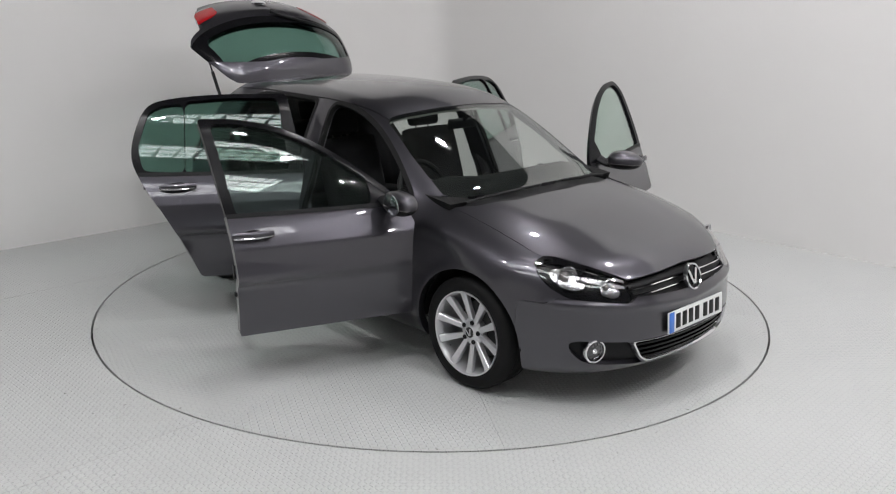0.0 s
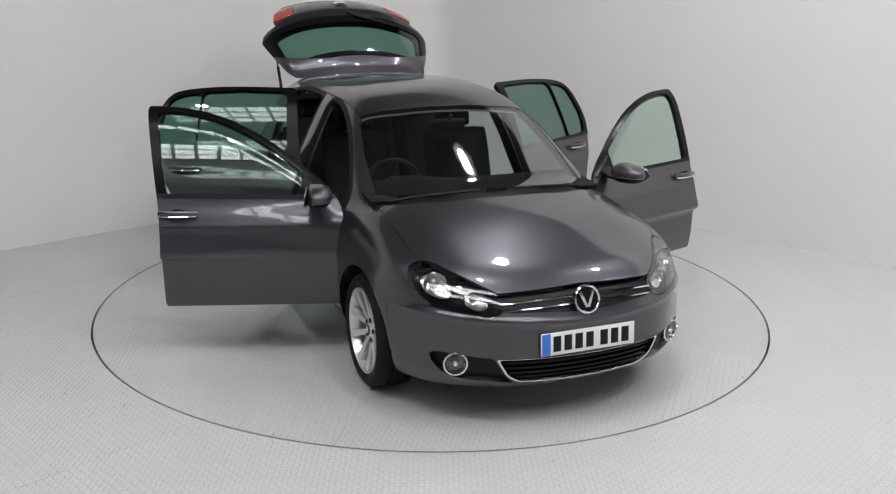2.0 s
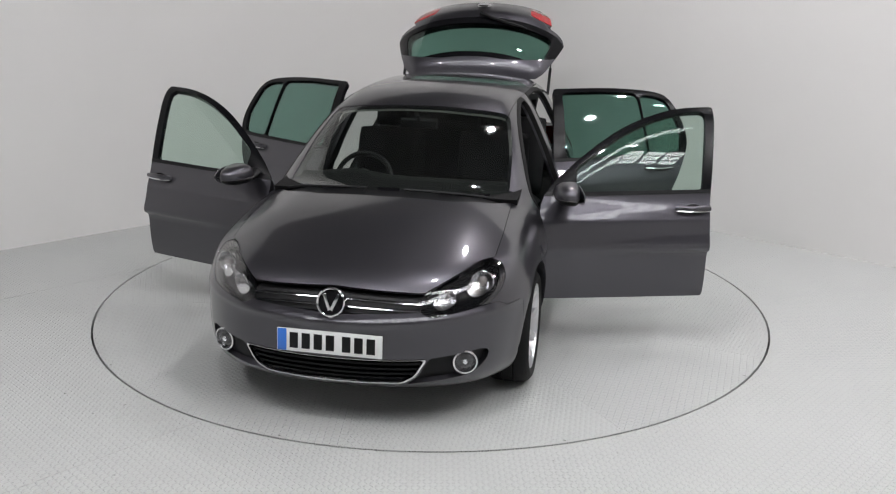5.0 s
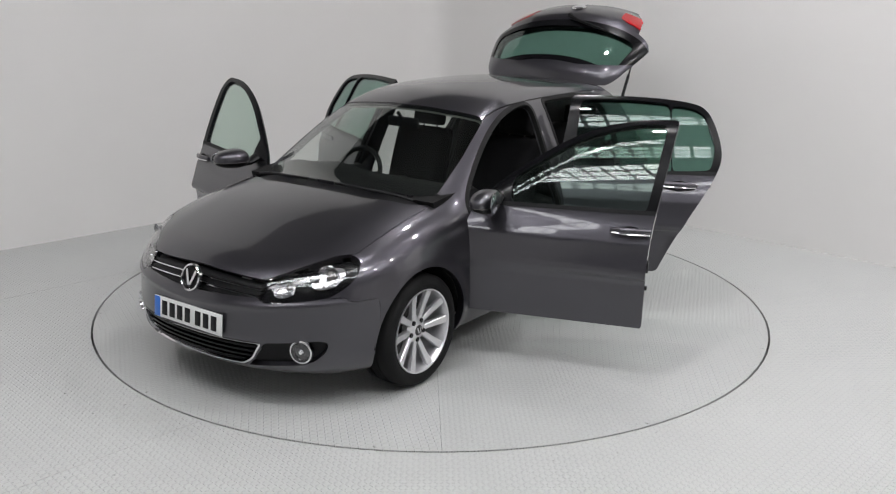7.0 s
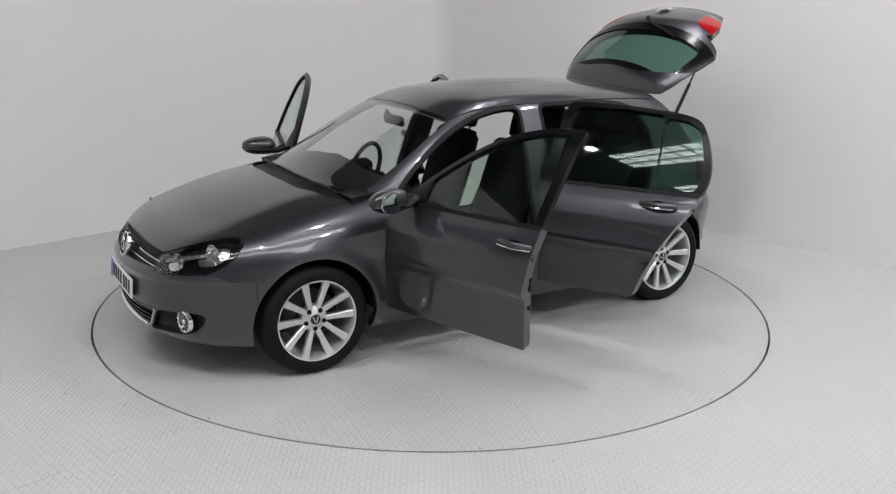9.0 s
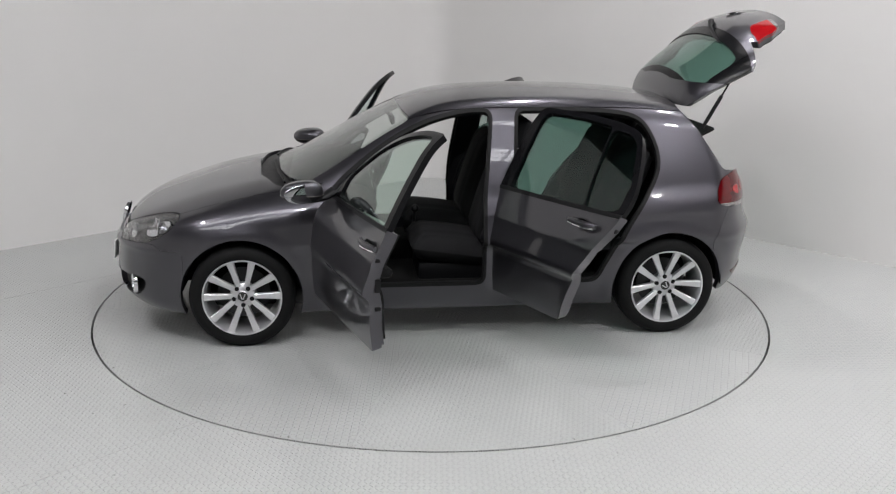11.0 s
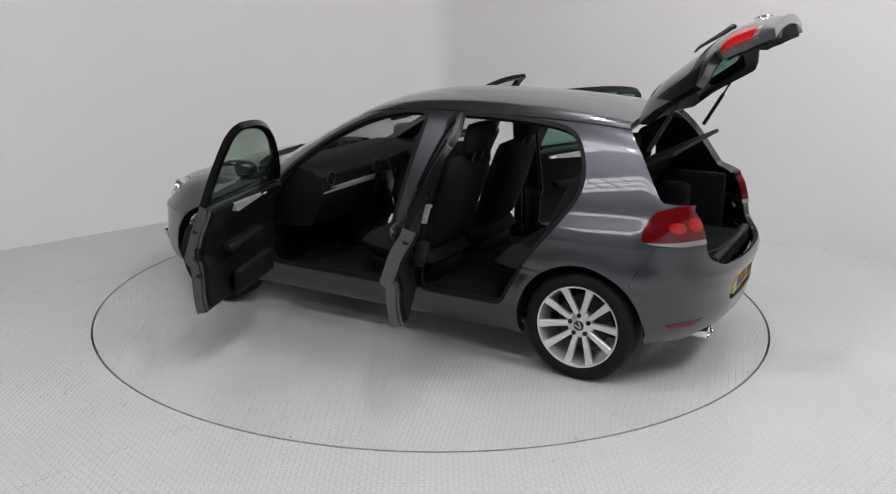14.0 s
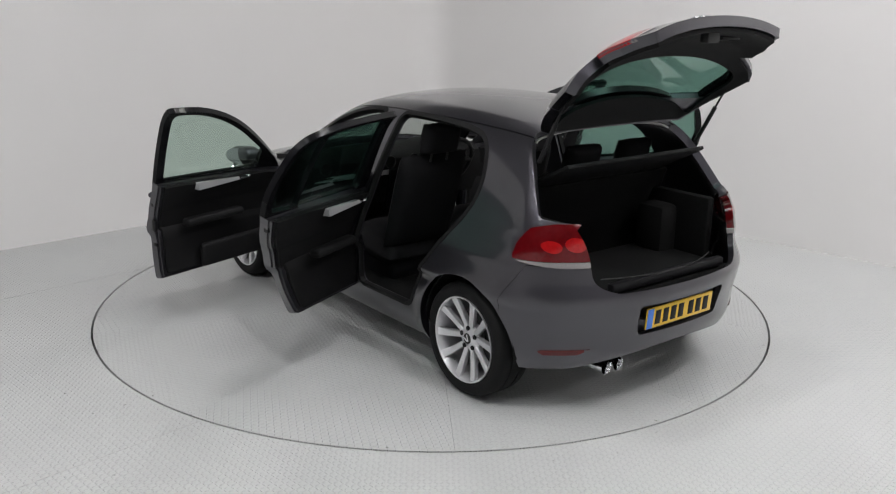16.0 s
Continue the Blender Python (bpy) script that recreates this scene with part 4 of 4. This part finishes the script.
# ---- front lamps, grille, fog lamps, badge ----
for s, f in ((1, f_lampL), (-1, f_lampR)):
    housing = panel("headlamp", nose_src, [grow(f, 0.001)], GLOSSBLACK, car, 0.01, "headlamp with black surround under clear glass", lift=-0.045)
    panel("lens", nose_src, [grow(f, -0.002)], LAMPGLASS, housing, 0.004, "clear lens", lift=-0.001)
    for cy_, cz_, ry_, rz_ in ((0.672, 0.694, 0.056, 0.050), (0.522, 0.643, 0.046, 0.038)):
        ring = [(s * (cy_ + ry_ * math.cos(a)), cz_ + rz_ * math.sin(a)) for a in np.linspace(0, 2 * math.pi, 24, endpoint=False)]
        panel("reflector", nose_src, [both(f, poly(ring, YZ))], REFLECTOR, housing, 0.006, "faceted bright reflector", lift=-0.032)
    panel("bright_bar", nose_src, [both(f, poly([(s * a, b) for a, b in ((0.45, 0.640), (0.56, 0.664), (0.64, 0.690), (0.64, 0.704), (0.55, 0.684), (0.45, 0.656))], YZ))], FACET, housing, 0.006, "bright bezel bar", lift=-0.018)
    for px_, py_, pz_, r in ((1.775, 0.662, 0.690, 0.055), (1.922, 0.520, 0.640, 0.042)):
        bm = bmesh.new()
        lathe(bm, [(0.0, -0.04), (r * 0.45, -0.035), (r * 0.85, -0.01), (r, 0.012), (r * 1.06, 0.010)], 32, Matrix.Translation((px_, py_ * s, pz_)) @ Matrix.Rotation(radians(-90 + 20 * s), 4, "Z"))
        part("reflector_bowl", bm, REFLECTOR, housing, "bright reflector bowl")
        bm = bmesh.new()
        bmesh.ops.create_uvsphere(bm, u_segments=20, v_segments=12, radius=r * 0.5, matrix=Matrix.Translation((px_ - 0.01, py_ * s, pz_)))
        part("bulb_cap", bm, CLEARLENS, housing)
grille = panel("grille", nose_src, [grow(f_grille, 0.004)], BLACK, car, 0.02, "black grille with chrome strips", lift=-0.04)
for z0 in (0.618, 0.648):
    panel("chrome_strip", nose_src, [f_grille, lambda v, z0=z0: v[:, 2] - z0 + 0.016 * (v[:, 1] / 0.43) ** 2 - 0.0022, lambda v, z0=z0: z0 - v[:, 2] - 0.016 * (v[:, 1] / 0.43) ** 2 - 0.0022], CHROME, grille, 0.015, "thin chrome strip", lift=-0.012)
for z0 in (0.602, 0.633, 0.664):
    panel("slat", nose_src, [f_grille, lambda v, z0=z0: v[:, 2] - z0 + 0.016 * (v[:, 1] / 0.43) ** 2 - 0.006, lambda v, z0=z0: z0 - v[:, 2] - 0.016 * (v[:, 1] / 0.43) ** 2 - 0.006], BLACK, grille, 0.02, lift=-0.022)
intake = panel("lower_intake", nose_src, [grow(f_intake, 0.004)], BLACK, front_bumper, 0.02, "black lower air intake", lift=-0.05)
for z0 in (0.265, 0.292, 0.319, 0.346):
    panel("intake_slat", nose_src, [f_intake, below(z0 + 0.006), above(z0 - 0.006)], GLOSSBLACK, front_bumper, 0.03, lift=-0.012)
panel("chrome_lip", nose_src, [grow(f_intake, 0.002), less(ALL, both(grow(f_intake, -0.006), above(0.25))), below(0.372)], CHROME, front_bumper, 0.015, "chrome strip round the intake", lift=0.004)
for s, f in ((1, f_fogL), (-1, f_fogR)):
    pocket = panel("fog_pocket", nose_src, [grow(f, 0.004)], BLACK, front_bumper, 0.02, "black fog lamp surround", lift=-0.03)
    m = Matrix.Translation((1.932, 0.615 * s, 0.336)) @ Matrix.Rotation(radians(-90 + 18 * s), 4, "Z")
    bm = bmesh.new()
    lathe(bm, [(0.046, 0.0), (0.052, 0.022), (0.060, 0.020), (0.062, 0.0)], 32, m)
    part("fog_ring", bm, CHROME, front_bumper, "chrome fog lamp ring")
    bm = bmesh.new()
    lathe(bm, [(0.0, 0.016), (0.03, 0.014), (0.047, 0.006)], 32, m)
    part("fog_lens", bm, FOGLENS, front_bumper, "clear fog lamp lens")
    bm = bmesh.new()
    lathe(bm, [(0.0, 0.024), (0.010, 0.022), (0.014, 0.014)], 20, m)
    part("fog_bulb", bm, CHROME, front_bumper, "small bright bulb cap")
bm = bmesh.new()
BM = Matrix.Translation((2.080, 0, 0.630)) @ Matrix.Rotation(radians(-90), 4, "Z") @ Matrix.Rotation(radians(18), 4, "X")
lathe(bm, [(0.058, 0.0), (0.060, 0.016), (0.064, 0.020), (0.070, 0.016), (0.072, 0.0)], 40, BM)
badge = part("badge", bm, CHROME, car, "round chrome badge")
bm = bmesh.new()
lathe(bm, [(0.0, 0.008), (0.059, 0.008)], 32, BM)
part("badge_field", bm, GLOSSBLACK, badge)
for xo, tl in ((-0.020, -22), (0.020, 22)):
    bm = bmesh.new()
    box(bm, (0.016, 0.008, 0.085), BM @ Matrix.Translation((xo, 0.012, 0)) @ Matrix.Rotation(radians(tl), 4, "Y"), 0.002)
    part("badge_bar", bm, CHROME, badge)


# ---- wheels ----
def wheel():
    e = new("wheel")
    bm = bmesh.new()
    R, w = TYRE_R, 0.112
    lathe(bm, [(0.228, -w + 0.012), (0.245, -w), (0.275, -w - 0.004), (0.296, -w + 0.012), (R - 0.003, -w + 0.03), (R, -0.04), (R - 0.006, -0.036), (R - 0.006, -0.030), (R, -0.026), (R, 0.026), (R - 0.006, 0.030), (R - 0.006, 0.036), (R, 0.04), (R - 0.003, w - 0.03), (0.296, w - 0.012), (0.275, w + 0.004), (0.245, w), (0.228, w - 0.012)], 72)
    part("tyre", bm, RUBBER, e, "black low-profile tyre", sharp=50)
    bm = bmesh.new()
    lathe(bm, [(0.205, -w), (0.205, 0.02), (0.212, w - 0.035), (0.219, w - 0.016), (0.223, w - 0.006), (0.230, w - 0.004), (0.232, w - 0.014), (0.222, w - 0.03)], 72)
    part("rim", bm, ALLOY, e, "silver alloy rim")
    bm = bmesh.new()
    lathe(bm, [(0.0, -0.035), (0.15, -0.035), (0.155, -0.02), (0.10, 0.01), (0.0, 0.01)], 48)
    part("brake_disc", bm, DARKMETAL, e)
    for k in range(10):
        a = radians(36 * k + (1.5 if k % 2 == 0 else -1.5))
        m = Matrix.Rotation(-a, 4, "Y")
        bm = bmesh.new()
        secs = [(0.045, 0.015, 0.062, 0.03), (0.09, 0.0155, 0.070, 0.03), (0.15, 0.0175, 0.082, 0.026), (0.205, 0.021, 0.094, 0.024), (0.222, 0.023, 0.099, 0.02)]
        rings = []
        lean = 0.007 if k % 2 == 0 else -0.007
        for r, hw, top, dp in secs:
            off = -lean * (0.222 - r) / 0.18
            rings.append([bm.verts.new(m @ Vector((r, yy, off + zz))) for zz, yy in ((-hw, top - dp), (-hw, top - 0.004), (-hw + 0.004, top), (hw - 0.004, top), (hw, top - 0.004), (hw, top - dp))])
        for a_, b_ in zip(rings, rings[1:]):
            for i in range(6):
                bm.faces.new((a_[i], a_[(i + 1) % 6], b_[(i + 1) % 6], b_[i]))
        bm.faces.new(rings[0])
        bm.faces.new(rings[-1][::-1])
        part("spoke", bm, ALLOY, e, sharp=25)
    bm = bmesh.new()
    lathe(bm, [(0.0, 0.074), (0.030, 0.074), (0.034, 0.070), (0.060, 0.064), (0.075, 0.052), (0.078, 0.02)], 40)
    part("hub", bm, ALLOY, e)
    bm = bmesh.new()
    lathe(bm, [(0.0, 0.079), (0.026, 0.078), (0.030, 0.073)], 32)
    cap = part("hub_cap", bm, DARKMETAL, e, "dark hub cap")
    for xo, tl in ((-0.009, -20), (0.009, 20)):
        bm = bmesh.new()
        box(bm, (0.006, 0.004, 0.036), Matrix.Translation((xo, 0.079, 0)) @ Matrix.Rotation(radians(tl), 4, "Y"), 0.001)
        part("cap_bar", bm, ALLOY, cap)
    for k in range(5):
        a = radians(72 * k + 54)
        bm = bmesh.new()
        lathe(bm, [(0.0, 0.0645), (0.0125, 0.0645), (0.014, 0.058)], 14, Matrix.Translation((0.055 * math.cos(a), 0.006, 0.055 * math.sin(a))))
        part("wheel_bolt", bm, BLACK, e)
    e.parent = car
    e["label"] = "silver ten-spoke alloy wheel"
    return e


TRACK = 0.765
w0 = wheel()
w0.matrix_basis = pose(AXLE, TRACK, HUB_Z)
copy_thing(w0, pose(-AXLE, TRACK, HUB_Z, 0, 40, 0))
copy_thing(w0, pose(AXLE, -TRACK, HUB_Z, 0, 25, 180))
copy_thing(w0, pose(-AXLE, -TRACK, HUB_Z, 0, 60, 180))
for x in (AXLE, -AXLE):
    for s in (1, -1):
        bm = bmesh.new()
        prof = [(0.36, 0.14), (0.36, -0.20), (0.05, -0.20)]
        lathe(bm, prof, 40, Matrix.Translation((x, 0.70 * s, HUB_Z)) @ Matrix.Diagonal((1, s, 1, 1)))
        geom = [v for v in bm.verts if v.co.z < 0.27]
        bmesh.ops.delete(bm, geom=geom, context="VERTS")
        part("wheel_arch_liner", bm, CARPET, car)

# ---- cabin ----
bm = bmesh.new()
box(bm, (2.05, 1.48, 0.06), Matrix.Translation((-0.28, 0, 0.27)), 0.02)
box(bm, (0.9, 0.26, 0.16), Matrix.Translation((0.35, 0, 0.36)), 0.05)
part("cabin_floor", bm, CARPET, car, "black carpeted cabin floor")
bm = bmesh.new()
box(bm, (3.1, 1.20, 0.10), Matrix.Translation((0.0, 0, 0.215)), 0.02)
part("underbody", bm, DARKMETAL, car)
bm = bmesh.new()
box(bm, (0.10, 1.46, 0.62), Matrix.Translation((0.93, 0, 0.60)), 0.03)
part("bulkhead", bm, CARPET, car)
panel("headlining", SKIN, [f_roof, less(ALL, f_screen), less(ALL, f_hatch)], LINING, car, 0.01, "pale headlining", lift=-0.035)


def dashboard():
    bm = bmesh.new()
    prof = [(1.02, 0.93), (0.80, 0.955), (0.60, 0.945), (0.52, 0.90), (0.50, 0.82), (0.54, 0.70), (0.60, 0.58), (0.90, 0.55)]
    n = 12
    rings = []
    for k in range(n + 1):
        y = -0.72 + 1.44 * k / n
        hump = 0.035 * math.exp(-((y + 0.36) / 0.17) ** 2)
        rings.append([bm.verts.new((x - 0.02 * abs(y) ** 2, y, z + (hump if 0.5 < x < 0.85 and z > 0.85 else 0))) for x, z in prof])
    for a, b in zip(rings, rings[1:]):
        for i in range(len(prof)):
            j = (i + 1) % len(prof)
            bm.faces.new((a[i], a[j], b[j], b[i]))
    bm.faces.new(rings[0])
    bm.faces.new(rings[-1][::-1])
    d = part("dashboard", bm, TRIM, car, "black dashboard with a silver strip")
    bm = bmesh.new()
    box(bm, (0.012, 0.62, 0.035), Matrix.Translation((0.500, 0.40, 0.815)), 0.004)
    part("silver_strip", bm, SILVER, d)
    for y in (-0.62, -0.10, 0.10, 0.62):
        bm = bmesh.new()
        lathe(bm, [(0.0, 0.0), (0.036, 0.0), (0.043, 0.008), (0.045, 0.0)], 24, Matrix.Translation((0.505, y, 0.885)) @ Matrix.Rotation(radians(90), 4, "Z"))
        vent = part("air_vent", bm, BLACK, d, "round air vent")
        bm = bmesh.new()
        tube(bm, [(0.494, y + 0.043 * math.cos(k), 0.885 + 0.043 * math.sin(k)) for k in np.linspace(0, 2 * math.pi, 20, endpoint=False)], 0.0022, 6, closed=True)
        part("vent_ring", bm, DARKMETAL, vent, "thin metal ring")
    bm = bmesh.new()
    box(bm, (0.03, 0.24, 0.30), Matrix.Translation((0.505, 0, 0.70)) @ Matrix.Rotation(radians(-12), 4, "Y"), 0.01)
    part("console_panel", bm, GLOSSBLACK, d)
    bm = bmesh.new()
    c, r = Vector((0.40, -0.36, 0.86)), 0.185
    m = Matrix.Translation(c) @ Matrix.Rotation(radians(-24), 4, "Y")
    tube(bm, [m @ Vector((0, r * math.cos(a), r * math.sin(a))) for a in np.linspace(0, 2 * math.pi, 32, endpoint=False)], 0.016, 8, closed=True)
    for a in (0, math.pi, -math.pi / 2):
        tube(bm, [m @ Vector((0.01, 0, 0)), m @ Vector((0, r * math.cos(a), r * math.sin(a)))], 0.018, 6)
    lathe(bm, [(0.0, -0.03), (0.07, -0.02), (0.075, 0.02), (0.03, 0.12)], 20, m @ Matrix.Rotation(radians(-90), 4, "Z"))
    part("steering_wheel", bm, BLACK, car, "black three-spoke steering wheel")
    bm = bmesh.new()
    tube(bm, [(0.22, 0, 0.44), (0.20, 0, 0.60)], 0.012, 8)
    bmesh.ops.create_uvsphere(bm, u_segments=12, v_segments=8, radius=0.028, matrix=Matrix.Translation((0.20, 0, 0.62)))
    part("gear_lever", bm, BLACK, car)
    bm = bmesh.new()
    box(bm, (0.03, 0.24, 0.065), Matrix.Translation((0.36, 0, 1.24)) @ Matrix.Rotation(radians(10), 4, "Y"), 0.012, 3)
    tube(bm, [(0.375, 0, 1.26), (0.42, 0, 1.305)], 0.012, 8)
    part("interior_mirror", bm, BLACK, car, "black interior mirror")


dashboard()


def cushion(name, parent, m, size, material, puff=0.03, label=""):
    """A padded block with rounded edges and a bulging face with two seams."""
    bm = bmesh.new()
    bmesh.ops.create_grid(bm, x_segments=14, y_segments=14, size=0.5)
    ret = bmesh.ops.extrude_face_region(bm, geom=bm.faces[:])
    for g in ret["geom"]:
        if isinstance(g, bmesh.types.BMVert):
            g.co.z = 1
    for v in bm.verts:
        x, y, z = v.co.x * 2, v.co.y * 2, v.co.z
        edge = max(abs(x), abs(y))
        drop = 0.5 * max(0, edge - 0.72) ** 2 / 0.08
        seam = 0.012 * math.exp(-((abs(y) - 0.55) / 0.06) ** 2)
        zz = z * size[2] + (1 if z > 0.5 else -1) * (puff * (1 - x * x) * (1 - y * y) - drop * size[2] - (seam if z > 0.5 else 0))
        v.co = Vector((x * size[0] / 2 * (1 - 0.04 * abs(y) ** 6), y * size[1] / 2 * (1 - 0.04 * abs(x) ** 6), zz))
    place_bm(bm, m)
    return part(name, bm, material, parent, label, sharp=80)


def seat(y):
    s = new("front_seat")
    s.parent = car
    s["label"] = "black cloth front seat with head restraint"
    cushion("seat_cushion", s, Matrix.Translation((0.02, y, 0.40)) @ Matrix.Rotation(radians(-8), 4, "Y"), (0.54, 0.52, 0.15), FABRIC)
    cushion("backrest", s, Matrix.Translation((-0.33, y, 0.78)) @ Matrix.Rotation(radians(72), 4, "Y"), (0.64, 0.50, 0.12), FABRIC)
    cushion("head_restraint", s, Matrix.Translation((-0.47, y, 1.19)) @ Matrix.Rotation(radians(75), 4, "Y"), (0.19, 0.27, 0.09), FABRIC, 0.02)
    for o in (-0.06, 0.06):
        bm = bmesh.new()
        tube(bm, [(-0.41, y + o, 1.06), (-0.44, y + o, 1.15)], 0.007, 6)
        part("post", bm, DARKMETAL, s)
    bm = bmesh.new()
    box(bm, (0.46, 0.42, 0.12), Matrix.Translation((0.0, y, 0.345)), 0.02)
    part("seat_base", bm, BLACK, s)


seat(0.37)
seat(-0.37)
bench = new("rear_seat")
bench.parent = car
bench["label"] = "black cloth rear bench with head restraints"
cushion("seat_cushion", bench, Matrix.Translation((-0.90, 0, 0.42)) @ Matrix.Rotation(radians(-6), 4, "Y"), (0.50, 1.30, 0.15), FABRIC)
for y, w in ((0.42, 0.46), (-0.22, 0.82)):
    cushion("backrest", bench, Matrix.Translation((-1.13, y, 0.80)) @ Matrix.Rotation(radians(66), 4, "Y"), (0.62, w, 0.11), FABRIC)
for y in (0.42, 0.0, -0.42):
    cushion("head_restraint", bench, Matrix.Translation((-1.275, y, 1.16)) @ Matrix.Rotation(radians(75), 4, "Y"), (0.14, 0.26, 0.08), FABRIC, 0.02)

bm = bmesh.new()
box(bm, (0.05, 1.20, 0.60), Matrix.Translation((-1.235, 0, 0.80)) @ Matrix.Rotation(radians(-22), 4, "Y"), 0.02)
part("seat_back_panel", bm, CARPET, bench, "black carpeted back of the bench")

# boot: floor, side linings, sill, shelf
bm = bmesh.new()
box(bm, (0.62, 1.04, 0.05), Matrix.Translation((-1.60, 0, 0.60)), 0.01)
part("boot_floor", bm, CARPET, car, "black boot carpet")
for s in (1, -1):
    bm = bmesh.new()
    box(bm, (0.44, 0.06, 0.38), Matrix.Translation((-1.50, 0.555 * s, 0.77)), 0.02)
    part("boot_side", bm, CARPET, car, "black boot side lining")
    bm = bmesh.new()
    box(bm, (0.20, 0.16, 0.30), Matrix.Translation((-1.42, 0.46 * s, 0.74)), 0.04)
    part("arch_cover", bm, CARPET, car)
bm = bmesh.new()
box(bm, (0.44, 1.06, 0.022), Matrix.Translation((-1.455, 0, 1.135)) @ Matrix.Rotation(radians(27), 4, "Y"), 0.008)
part("parcel_shelf", bm, TRIM, car, "black parcel shelf, tilted up")
bm = bmesh.new()
box(bm, (0.05, 0.88, 0.05), Matrix.Translation((-1.888, 0, 0.660)), 0.015)
sill = part("boot_sill", bm, BLACK, car, "black sill guard of the boot")
bm = bmesh.new()
tube(bm, [(-1.918 + 0.10 * (y / 0.43) ** 2, y, 0.690) for y in np.linspace(-0.43, 0.43, 13)], 0.003, 6)
part("sill_strip", bm, DARKMETAL, sill, "thin metal strip on the sill")

def top_z(x, y):
    zs = np.linspace(1.5, 0.7, 1600)
    return float(zs[np.argmax(skin(np.stack([np.full(1600, x), np.full(1600, y), zs], -1)) < 0)])


# wipers
for s in (1, -1):
    bm = bmesh.new()
    y0 = 0.10 if s > 0 else -0.62
    tube(bm, [(1.115 - 0.22 * q * q, q, top_z(1.115 - 0.22 * q * q, q) + 0.004) for q in [y0 + 0.5 * k / 8 for k in range(9)]], 0.008, 6)
    part("wiper", bm, BLACK, car)


def motions():
    rows, spin = [], []
    for t, a in TURN:
        c, s = math.cos(radians(a)), math.sin(radians(a))
        rows.append((t, pose(c * CAR_OFF[0] - s * CAR_OFF[1], s * CAR_OFF[0] + c * CAR_OFF[1], 0, 0, 0, a)))
        spin.append((t, pose(0, 0, 0, 0, 0, a)))
    walk(car, rows)
    walk(disc, spin)


motions()
